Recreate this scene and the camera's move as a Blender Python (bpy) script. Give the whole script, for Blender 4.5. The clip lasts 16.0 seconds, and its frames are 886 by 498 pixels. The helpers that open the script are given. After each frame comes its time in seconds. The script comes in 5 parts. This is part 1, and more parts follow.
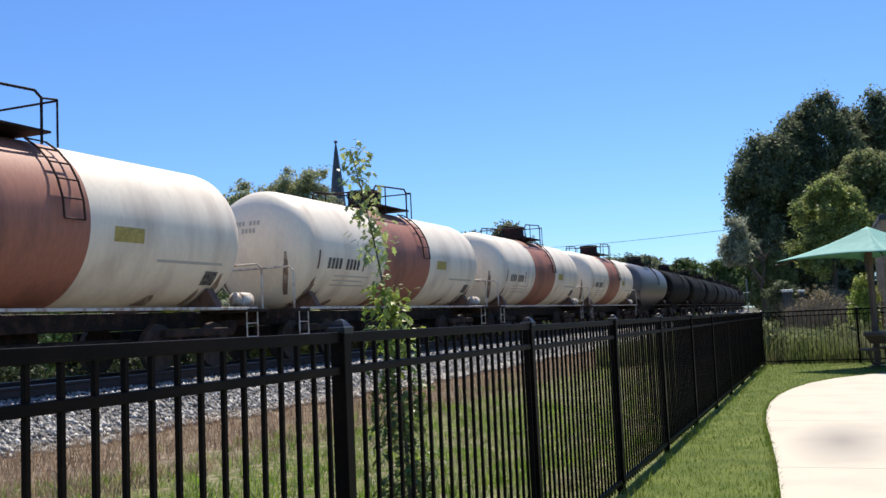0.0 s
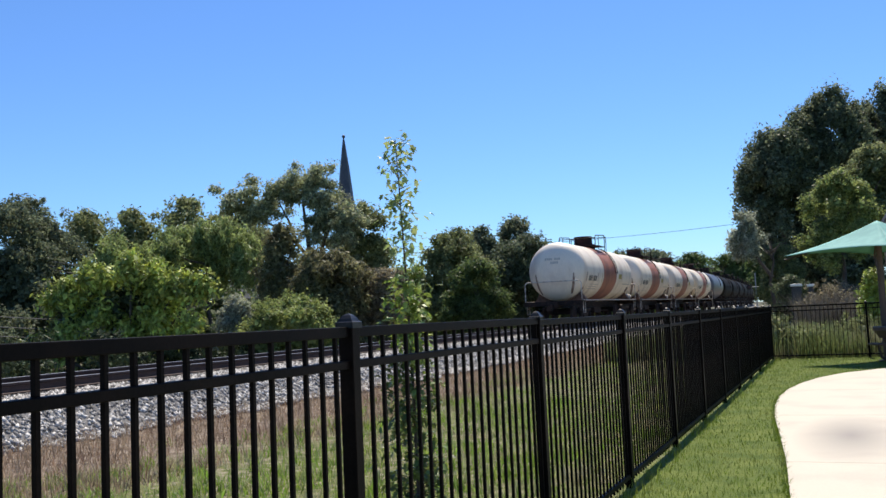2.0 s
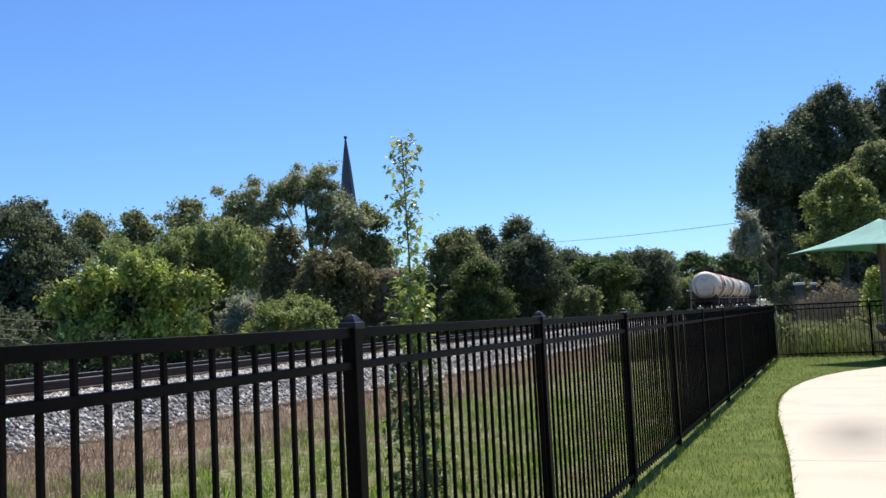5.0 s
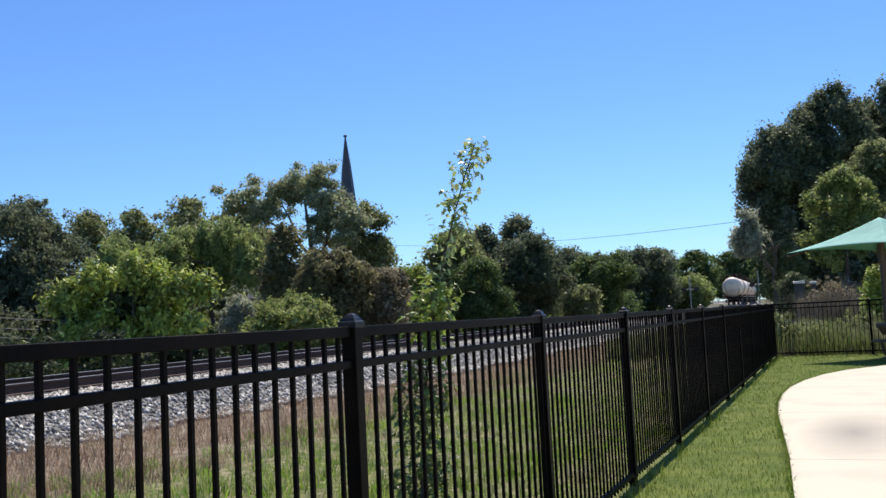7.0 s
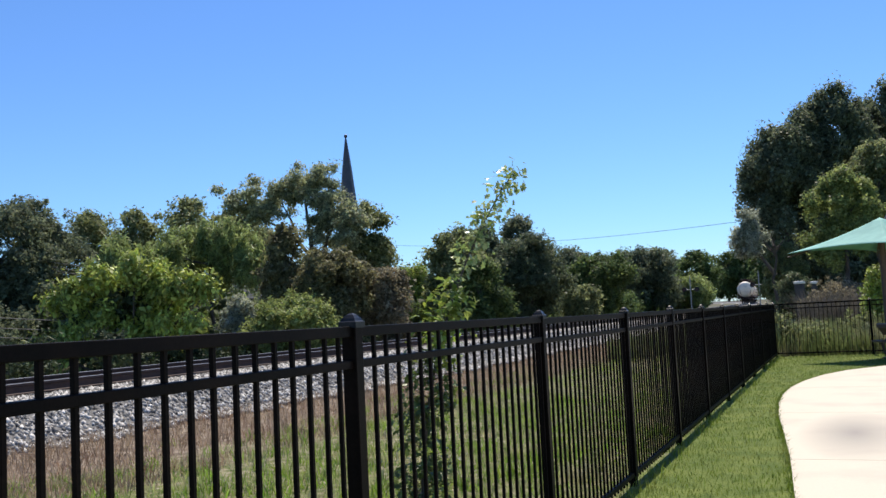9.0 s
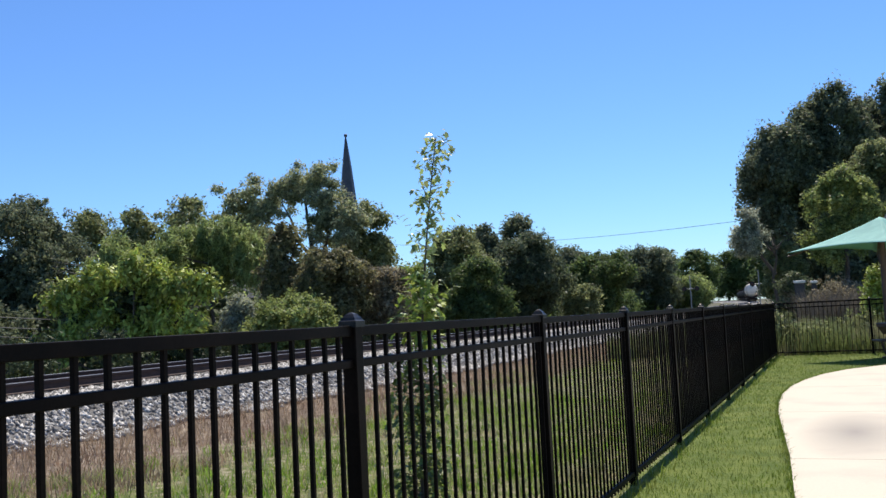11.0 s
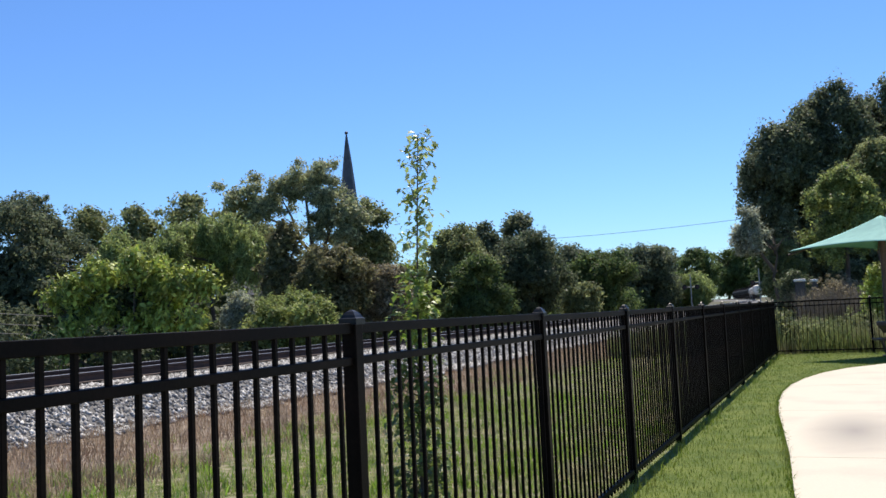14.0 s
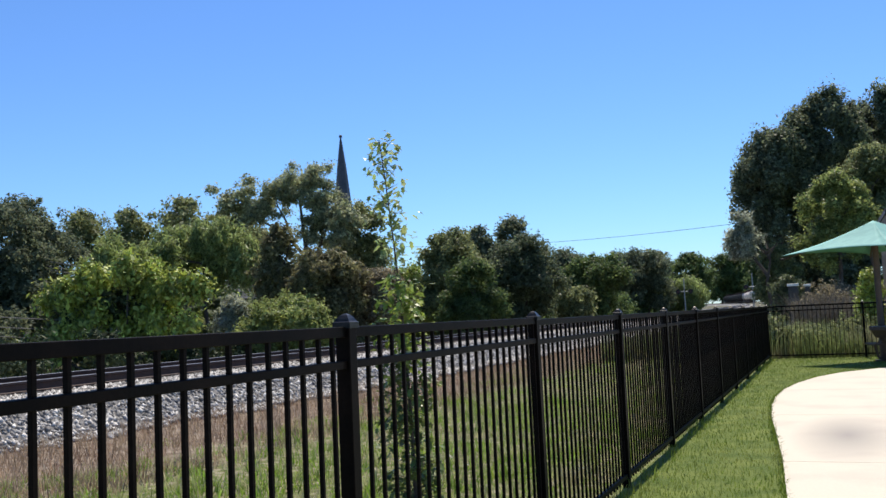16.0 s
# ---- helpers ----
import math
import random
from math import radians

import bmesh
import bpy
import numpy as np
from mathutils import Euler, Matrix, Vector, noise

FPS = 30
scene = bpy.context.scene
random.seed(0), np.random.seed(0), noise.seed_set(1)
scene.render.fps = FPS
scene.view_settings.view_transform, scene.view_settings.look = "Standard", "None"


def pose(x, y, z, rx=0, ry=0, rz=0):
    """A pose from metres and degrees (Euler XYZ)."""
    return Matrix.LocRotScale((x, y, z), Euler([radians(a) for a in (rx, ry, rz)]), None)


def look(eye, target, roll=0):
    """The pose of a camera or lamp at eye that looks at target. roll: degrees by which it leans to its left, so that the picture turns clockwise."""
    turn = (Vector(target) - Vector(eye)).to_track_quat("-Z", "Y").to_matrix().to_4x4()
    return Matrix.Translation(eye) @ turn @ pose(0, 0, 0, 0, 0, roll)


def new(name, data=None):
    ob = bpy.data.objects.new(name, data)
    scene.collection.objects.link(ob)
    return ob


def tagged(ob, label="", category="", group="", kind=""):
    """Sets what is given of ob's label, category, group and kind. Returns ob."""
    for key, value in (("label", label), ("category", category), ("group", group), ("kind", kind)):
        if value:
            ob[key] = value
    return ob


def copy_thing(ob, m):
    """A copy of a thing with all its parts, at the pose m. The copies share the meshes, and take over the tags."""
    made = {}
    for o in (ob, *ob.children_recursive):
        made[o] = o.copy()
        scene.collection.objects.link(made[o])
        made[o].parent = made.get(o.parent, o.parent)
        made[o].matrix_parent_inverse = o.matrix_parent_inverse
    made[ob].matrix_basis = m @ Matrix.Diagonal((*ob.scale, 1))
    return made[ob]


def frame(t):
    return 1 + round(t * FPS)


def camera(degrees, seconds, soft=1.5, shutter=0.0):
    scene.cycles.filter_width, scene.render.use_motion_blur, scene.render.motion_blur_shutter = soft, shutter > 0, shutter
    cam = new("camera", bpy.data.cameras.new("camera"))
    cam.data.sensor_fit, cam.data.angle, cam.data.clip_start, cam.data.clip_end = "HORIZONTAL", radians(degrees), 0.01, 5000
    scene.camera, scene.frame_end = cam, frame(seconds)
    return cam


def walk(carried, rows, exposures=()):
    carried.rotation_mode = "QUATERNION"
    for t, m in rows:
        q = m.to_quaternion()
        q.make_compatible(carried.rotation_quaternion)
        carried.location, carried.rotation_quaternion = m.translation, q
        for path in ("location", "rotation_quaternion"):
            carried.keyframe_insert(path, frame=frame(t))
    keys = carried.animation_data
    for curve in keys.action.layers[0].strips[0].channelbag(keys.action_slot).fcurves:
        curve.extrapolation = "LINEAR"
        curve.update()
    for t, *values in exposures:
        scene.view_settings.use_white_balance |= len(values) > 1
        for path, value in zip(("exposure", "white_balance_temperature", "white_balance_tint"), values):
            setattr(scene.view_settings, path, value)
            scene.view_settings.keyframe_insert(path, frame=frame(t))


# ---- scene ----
EYE = (0.0, 0.0, 1.49)
# seconds, turn to the left of the fence line, upward tilt, lean
PATH = [
    (0.0, 22.024, 4.359, -2.60), (0.5, 22.147, 4.234, -2.66), (1.0, 22.332, 4.173, -2.68), (1.5, 22.448, 4.130, -2.68),
    (2.0, 22.524, 4.049, -2.62), (2.5, 22.490, 4.010, -2.66), (3.0, 22.538, 4.095, -2.76), (3.5, 22.601, 4.100, -2.84),
    (4.0, 22.645, 4.090, -2.86), (6.5, 22.671, 4.019, -2.92), (7.0, 22.665, 4.000, -2.92), (7.5, 22.687, 3.998, -2.94),
    (8.0, 22.698, 4.002, -2.94), (8.5, 22.689, 4.004, -2.91), (9.0, 22.689, 4.004, -2.90), (11.5, 22.691, 3.956, -2.90),
    (12.0, 22.700, 3.956, -2.88), (12.5, 22.697, 3.919, -2.83), (13.0, 22.719, 3.879, -2.80), (13.5, 22.725, 3.820, -2.75),
    (14.0, 22.725, 3.820, -2.76), (14.5, 22.709, 3.852, -2.84), (15.0, 22.674, 3.886, -2.84), (15.5, 22.606, 3.933, -2.80),
    (16.0, 22.347, 4.037, -2.64)]


def aim(turn, tilt, lean):
    a, b = radians(turn), radians(tilt)
    way = Vector((-math.sin(a) * math.cos(b), math.cos(a) * math.cos(b), math.sin(b)))
    return look(EYE, Vector(EYE) + way * 10, lean)


cam = camera(50.5, 16.0, soft=1.5)
walk(cam, [(t, aim(a, b, c)) for t, a, b, c in PATH])

# ---- light ----
SUN_WAY = Vector((-0.06, 0.62, 1.0)).normalized()
sun_data = bpy.data.lights.new("sun", "SUN")
sun_data.energy, sun_data.angle, sun_data.color = 4.9, radians(0.53), (1.0, 0.92, 0.79)
sun = new("sun", sun_data)
sun.matrix_world = look(SUN_WAY * 60, (0, 0, 0))
world = bpy.data.worlds.new("sky")
scene.world = world
world.use_nodes = True
wn = world.node_tree
sky = wn.nodes.new("ShaderNodeTexSky")
sky.sky_type, sky.sun_disc = "NISHITA", False
sky.sun_elevation = math.asin(SUN_WAY.z)
sky.sun_rotation = math.atan2(SUN_WAY.x, SUN_WAY.y)
sky.air_density, sky.dust_density, sky.ozone_density = 1.0, 0.1, 4.0
wn.nodes["Background"].inputs["Strength"].default_value = 0.115
tint = wn.nodes.new("ShaderNodeMix")
tint.data_type, tint.blend_type = "RGBA", "MULTIPLY"
tint.inputs[0].default_value, tint.inputs[7].default_value = 1.0, (0.575, 0.79, 1.09, 1)
wn.links.new(sky.outputs[0], tint.inputs[6]), wn.links.new(tint.outputs[2], wn.nodes["Background"].inputs["Color"])
scene.view_settings.exposure = 0.3

# ---- materials ----


def material(name, color, rough=0.7, metal=0.0, scale=4.0, vary=0.25, fine=40.0, bump=0.2, stretch=(1, 1, 1), second=None, spread=(0.45, 0.62),
             island=0.0, piece=0.0, through_light=0.0, spec=0.5, hue=0.0):
    """A surface with large stains, fine grain and relief. second: the colour of the stains."""
    m = bpy.data.materials.new(name)
    m.use_nodes = True
    nt, n = m.node_tree, m.node_tree.nodes
    b = n["Principled BSDF"]
    b.inputs["Roughness"].default_value, b.inputs["Metallic"].default_value = rough, metal
    b.inputs["Specular IOR Level"].default_value = spec
    co = n.new("ShaderNodeTexCoord")
    mp = n.new("ShaderNodeMapping")
    mp.inputs["Scale"].default_value = stretch
    nt.links.new(co.outputs["Object"], mp.inputs["Vector"])
    big, small = n.new("ShaderNodeTexNoise"), n.new("ShaderNodeTexNoise")
    big.inputs["Scale"].default_value, big.inputs["Detail"].default_value = scale, 5
    small.inputs["Scale"].default_value, small.inputs["Detail"].default_value = fine, 3
    for t in (big, small):
        nt.links.new(mp.outputs[0], t.inputs["Vector"])
    ramp = n.new("ShaderNodeValToRGB")
    ramp.color_ramp.elements[0].position, ramp.color_ramp.elements[1].position = spread
    second = second or [c * (1 - vary) for c in color]
    ramp.color_ramp.elements[0].color, ramp.color_ramp.elements[1].color = (*color, 1), (*second, 1)
    nt.links.new(big.outputs["Fac"], ramp.inputs["Fac"])
    last = ramp.outputs["Color"]
    hsv = n.new("ShaderNodeHueSaturation")
    nt.links.new(last, hsv.inputs["Color"])
    rng = n.new("ShaderNodeMapRange")
    rng.inputs["From Min"].default_value, rng.inputs["From Max"].default_value = 0.25, 0.75
    rng.inputs["To Min"].default_value, rng.inputs["To Max"].default_value = 1 - vary, 1 + vary
    nt.links.new(small.outputs["Fac"], rng.inputs["Value"])
    value = rng.outputs[0]
    if island or piece:
        src = n.new("ShaderNodeNewGeometry").outputs["Random Per Island"] if island else n.new("ShaderNodeObjectInfo").outputs["Random"]
        r2 = n.new("ShaderNodeMapRange")
        r2.inputs["To Min"].default_value, r2.inputs["To Max"].default_value = 1 - (island or piece), 1 + (island or piece)
        nt.links.new(src, r2.inputs["Value"])
        mul = n.new("ShaderNodeMath")
        mul.operation = "MULTIPLY"
        nt.links.new(value, mul.inputs[0]), nt.links.new(r2.outputs[0], mul.inputs[1])
        value = mul.outputs[0]
        if hue:
            r3 = n.new("ShaderNodeMapRange")
            r3.inputs["To Min"].default_value, r3.inputs["To Max"].default_value = 0.5 - hue, 0.5 + hue
            w = n.new("ShaderNodeTexWhiteNoise")
            w.noise_dimensions = "1D"
            nt.links.new(src, w.inputs["W"]), nt.links.new(w.outputs["Value"], r3.inputs["Value"])
            nt.links.new(r3.outputs[0], hsv.inputs["Hue"])
    nt.links.new(value, hsv.inputs["Value"])
    nt.links.new(hsv.outputs[0], b.inputs["Base Color"])
    if bump:
        bp = n.new("ShaderNodeBump")
        bp.inputs["Strength"].default_value, bp.inputs["Distance"].default_value = bump, 0.02
        nt.links.new(small.outputs["Fac"], bp.inputs["Height"]), nt.links.new(bp.outputs[0], b.inputs["Normal"])
    if through_light:
        tr, mix = n.new("ShaderNodeBsdfTranslucent"), n.new("ShaderNodeMixShader")
        mix.inputs[0].default_value = through_light
        nt.links.new(hsv.outputs[0], tr.inputs["Color"])
        nt.links.new(b.outputs[0], mix.inputs[1]), nt.links.new(tr.outputs[0], mix.inputs[2])
        nt.links.new(mix.outputs[0], n["Material Output"].inputs["Surface"])
    return m


def leafy(name, color, second, spec=0.14, glow=0.48):
    return material(name, color, rough=0.5, scale=0.9, vary=0.42, fine=2.4, bump=0, second=second, island=0.5, through_light=glow, hue=0.015, spec=spec)


LEAF = {
    "dark": leafy("dark_leaf", (0.150, 0.178, 0.102), (0.205, 0.228, 0.135), 0.10),
    "feather": leafy("feathery_leaf", (0.330, 0.390, 0.140), (0.250, 0.310, 0.115)),
    "olive": leafy("olive_leaf", (0.270, 0.295, 0.130), (0.190, 0.215, 0.090)),
    "oak": leafy("oak_leaf", (0.385, 0.410, 0.235), (0.28, 0.305, 0.165), 0.2),
    # tree shade put into the colour: darker, duller leaves for the foot of the woods
    "shade": leafy("shade_darkened_leaf", (0.070, 0.092, 0.042), (0.050, 0.066, 0.032), 0.08, 0.2),
    "bright": leafy("bright_leaf", (0.44, 0.50, 0.105), (0.25, 0.31, 0.070), 0.3, 0.26),
    "pale": leafy("pale_leaf", (0.460, 0.483, 0.368), (0.287, 0.310, 0.207)),
    "lime": leafy("lime_leaf", (0.316, 0.362, 0.121), (0.213, 0.259, 0.083)),
    "mid": leafy("green_leaf", (0.138, 0.190, 0.063), (0.098, 0.144, 0.052)),
    "greygreen": leafy("grey_green_leaf", (0.149, 0.178, 0.094), (0.115, 0.144, 0.078)),
    "vine": leafy("vine_leaf", (0.250, 0.235, 0.105), (0.165, 0.155, 0.080)),
    "brown": leafy("withered_vine", (0.300, 0.255, 0.160), (0.210, 0.185, 0.110)),
}
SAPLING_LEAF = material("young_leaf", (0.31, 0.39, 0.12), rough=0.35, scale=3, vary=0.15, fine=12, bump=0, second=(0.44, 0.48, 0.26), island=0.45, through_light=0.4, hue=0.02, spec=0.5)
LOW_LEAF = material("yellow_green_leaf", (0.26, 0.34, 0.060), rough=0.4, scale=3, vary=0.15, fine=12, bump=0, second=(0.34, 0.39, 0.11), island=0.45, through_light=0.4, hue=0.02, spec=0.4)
# darker copy of the leaf green, with shade painted into the colour
SHADED_LEAF = material("shaded_green_leaf", (0.12, 0.165, 0.045), rough=0.4, scale=3, vary=0.15, fine=12, bump=0, second=(0.19, 0.24, 0.07), island=0.5, through_light=0.3, hue=0.02, spec=0.3)
BARK = material("bark", (0.11, 0.085, 0.065), rough=0.9, scale=6, vary=0.4, fine=30, bump=0.6, stretch=(1, 1, 0.2))
BLACK_PAINT = material("black_powder_coat", (0.0046, 0.0034, 0.0030), rough=0.48, scale=3, vary=0.3, fine=90, bump=0.05, second=(0.010, 0.0062, 0.0048), spec=0.05)
# lighter, glossier black that paints in the highlight on the post caps
CAP_PAINT = material("highlighted_black_cap", (0.010, 0.010, 0.011), rough=0.35, scale=8, vary=0.3, fine=60, bump=0.05, second=(0.03, 0.028, 0.027), spec=0.2)
WHITE_TANK = material("grimy_white_paint", (0.92, 0.80, 0.63), rough=0.5, scale=0.9, vary=0.05, fine=14, bump=0.03, stretch=(1, 1.6, 0.45), second=(0.57, 0.445, 0.335), spread=(0.45, 0.82))
RUST_BAND = material("rust_red_paint", (0.40, 0.155, 0.098), rough=0.6, scale=1.2, vary=0.12, fine=12, bump=0.05, stretch=(1, 1.5, 0.4), second=(0.27, 0.11, 0.072))
BLACK_TANK = material("dusty_black_paint", (0.011, 0.011, 0.012), rough=0.75, scale=0.8, vary=0.3, fine=12, bump=0.05, stretch=(1, 1.5, 0.4), second=(0.022, 0.020, 0.018), spec=0.06)
GREY_TANK = material("grey_paint", (0.10, 0.105, 0.12), rough=0.45, scale=0.8, vary=0.1, fine=12, bump=0.03, stretch=(1, 1.5, 0.4), second=(0.11, 0.11, 0.12))
DARK_STEEL = material("grimy_dark_steel", (0.024, 0.018, 0.016), rough=0.7, scale=4, vary=0.4, fine=30, bump=0.2, second=(0.055, 0.034, 0.025), spec=0.12)
RUSTY = material("rusty_steel", (0.16, 0.085, 0.055), rough=0.8, scale=5, vary=0.3, fine=30, bump=0.2, second=(0.09, 0.055, 0.04))
RUST_STAIN = material("dark_rust_stain", (0.24, 0.155, 0.11), rough=0.8, scale=5, vary=0.3, fine=20, bump=0, second=(0.42, 0.32, 0.24))
PALE_STEEL = material("worn_white_steel", (0.60, 0.56, 0.50), rough=0.55, scale=6, vary=0.15, fine=30, bump=0.05, second=(0.36, 0.26, 0.19))
HOUSING = material("dark_brown_painted_steel", (0.034, 0.019, 0.016), rough=0.7, scale=4, vary=0.3, fine=30, bump=0.1, second=(0.06, 0.03, 0.023), spec=0.2)
DARK_GREY = material("dull_grey_enamel", (0.06, 0.06, 0.065), rough=0.6, scale=3, vary=0.2, fine=20, bump=0.03)
WHEEL = material("brown_wheel_steel", (0.045, 0.028, 0.021), rough=0.8, scale=5, vary=0.3, fine=30, bump=0.2, second=(0.075, 0.045, 0.032))
STENCIL = material("faded_black_stencil", (0.055, 0.052, 0.05), rough=0.7, scale=14, vary=0.3, fine=60, bump=0, second=(0.2, 0.19, 0.17))
PALE_STENCIL = material("washed_out_stencil", (0.54, 0.49, 0.42), rough=0.6, scale=10, vary=0.1, fine=40, bump=0)
YELLOW_PLATE = material("faded_yellow_sticker", (0.50, 0.38, 0.10), rough=0.6, scale=8, vary=0.2, fine=30, bump=0)
RAIL_SIDE = material("rusty_rail", (0.065, 0.033, 0.024), rough=0.75, scale=5, vary=0.3, fine=40, bump=0.2)
RAIL_TOP = material("polished_rail_head", (0.34, 0.32, 0.30), rough=0.4, metal=0.7, scale=8, vary=0.1, fine=40, bump=0)
TIE = material("creosoted_timber", (0.075, 0.055, 0.042), rough=0.9, scale=5, vary=0.35, fine=40, bump=0.5, stretch=(0.3, 2, 1), piece=0.3)
STONE = material("ballast_stone", (0.44, 0.42, 0.39), rough=0.9, scale=9, vary=0.2, fine=60, bump=0.3, second=(0.17, 0.16, 0.15), island=0.75)
BALLAST_BED = material("ballast_bed", (0.17, 0.16, 0.15), rough=0.95, scale=11, vary=0.5, fine=26, bump=1.0, second=(0.15, 0.142, 0.135))
ROAD = material("worn_asphalt", (0.16, 0.155, 0.15), rough=0.9, scale=0.8, vary=0.15, fine=30, bump=0.2, second=(0.11, 0.105, 0.10))
CONCRETE = material("pale_concrete", (0.61, 0.54, 0.42), rough=0.85, scale=1.1, vary=0.06, fine=70, bump=0.12, second=(0.53, 0.455, 0.36), spread=(0.5, 0.75))
TEAL = material("teal_shade_cloth", (0.20, 0.46, 0.40), rough=0.75, scale=3, vary=0.06, fine=250, bump=0.1, through_light=0.12, second=(0.17, 0.41, 0.36))
BROWN_POST = material("dark_brown_steel", (0.085, 0.052, 0.034), rough=0.6, scale=4, vary=0.25, fine=30, bump=0.1)
SIDING = material("weathered_tan_boards", (0.40, 0.27, 0.17), rough=0.85, scale=3, vary=0.2, fine=25, bump=0.3, stretch=(0.3, 0.3, 3), piece=0.2)
SLATE = material("grey_slate", (0.085, 0.088, 0.10), rough=0.6, scale=1.5, vary=0.2, fine=8, bump=0.3)
GREY_WALL = material("grey_clapboard", (0.20, 0.21, 0.22), rough=0.8, scale=1, vary=0.12, fine=12, bump=0.1)
ROOFING = material("grey_shingle", (0.075, 0.080, 0.09), rough=0.9, scale=2, vary=0.25, fine=14, bump=0.3)
GLASS_DARK = material("dark_window_glass", (0.02, 0.022, 0.025), rough=0.08, scale=2, vary=0.1, fine=8, bump=0)
CAR_WHITE = material("white_car_paint", (0.78, 0.78, 0.77), rough=0.25, scale=2, vary=0.03, fine=20, bump=0)
RUBBER = material("tyre_rubber", (0.02, 0.02, 0.02), rough=0.85, scale=6, vary=0.2, fine=40, bump=0.1)
WIRE = material("black_cable", (0.02, 0.02, 0.02), rough=0.6, scale=4, vary=0.1, fine=30, bump=0)
# lighter copy of the cable: the sun on the wires is put into the colour
GREY_WIRE = material("sunlit_grey_cable", (0.10, 0.10, 0.10), rough=0.6, scale=4, vary=0.1, fine=30, bump=0)
ALUMINIUM = material("signal_mast_aluminium", (0.36, 0.37, 0.36), rough=0.6, metal=0.4, scale=4, vary=0.1, fine=30, bump=0)
RED_LENS = material("red_signal_lens", (0.06, 0.015, 0.015), rough=0.3, scale=4, vary=0.1, fine=30, bump=0)
LAWN_BLADE = material("lawn_grass", (0.145, 0.205, 0.026), rough=0.55, scale=0.7, vary=0.12, fine=3, bump=0, second=(0.20, 0.238, 0.052), island=0.4, through_light=0.45, hue=0.015, spec=0.3)
WILD_BLADE = material("rough_grass", (0.215, 0.325, 0.040), rough=0.55, scale=1.6, vary=0.3, fine=5, bump=0, second=(0.46, 0.41, 0.24), spread=(0.50, 0.62), island=0.5, through_light=0.45, hue=0.02, spec=0.35)
DRY_BLADE = material("dry_brown_grass", (0.36, 0.275, 0.185), rough=0.8, scale=1.3, vary=0.35, fine=3, bump=0, second=(0.24, 0.155, 0.10), island=0.5, through_light=0.4, hue=0.012, spec=0.2)
STRAW_BLADE = material("bleached_straw", (0.50, 0.43, 0.30), rough=0.7, scale=1.5, vary=0.25, fine=4, bump=0, second=(0.36, 0.30, 0.19), island=0.5, through_light=0.4, hue=0.012, spec=0.3)
WEED_BLADE = material("tall_weeds", (0.175, 0.215, 0.075), rough=0.6, scale=0.6, vary=0.2, fine=3, bump=0, second=(0.28, 0.265, 0.155), island=0.45, through_light=0.45, hue=0.02, spec=0.3)
BRUSH = material("dry_brush", (0.175, 0.155, 0.125), rough=0.8, scale=0.5, vary=0.2, fine=3, bump=0, second=(0.125, 0.11, 0.088), island=0.45, through_light=0.2, hue=0.02, spec=0.2)


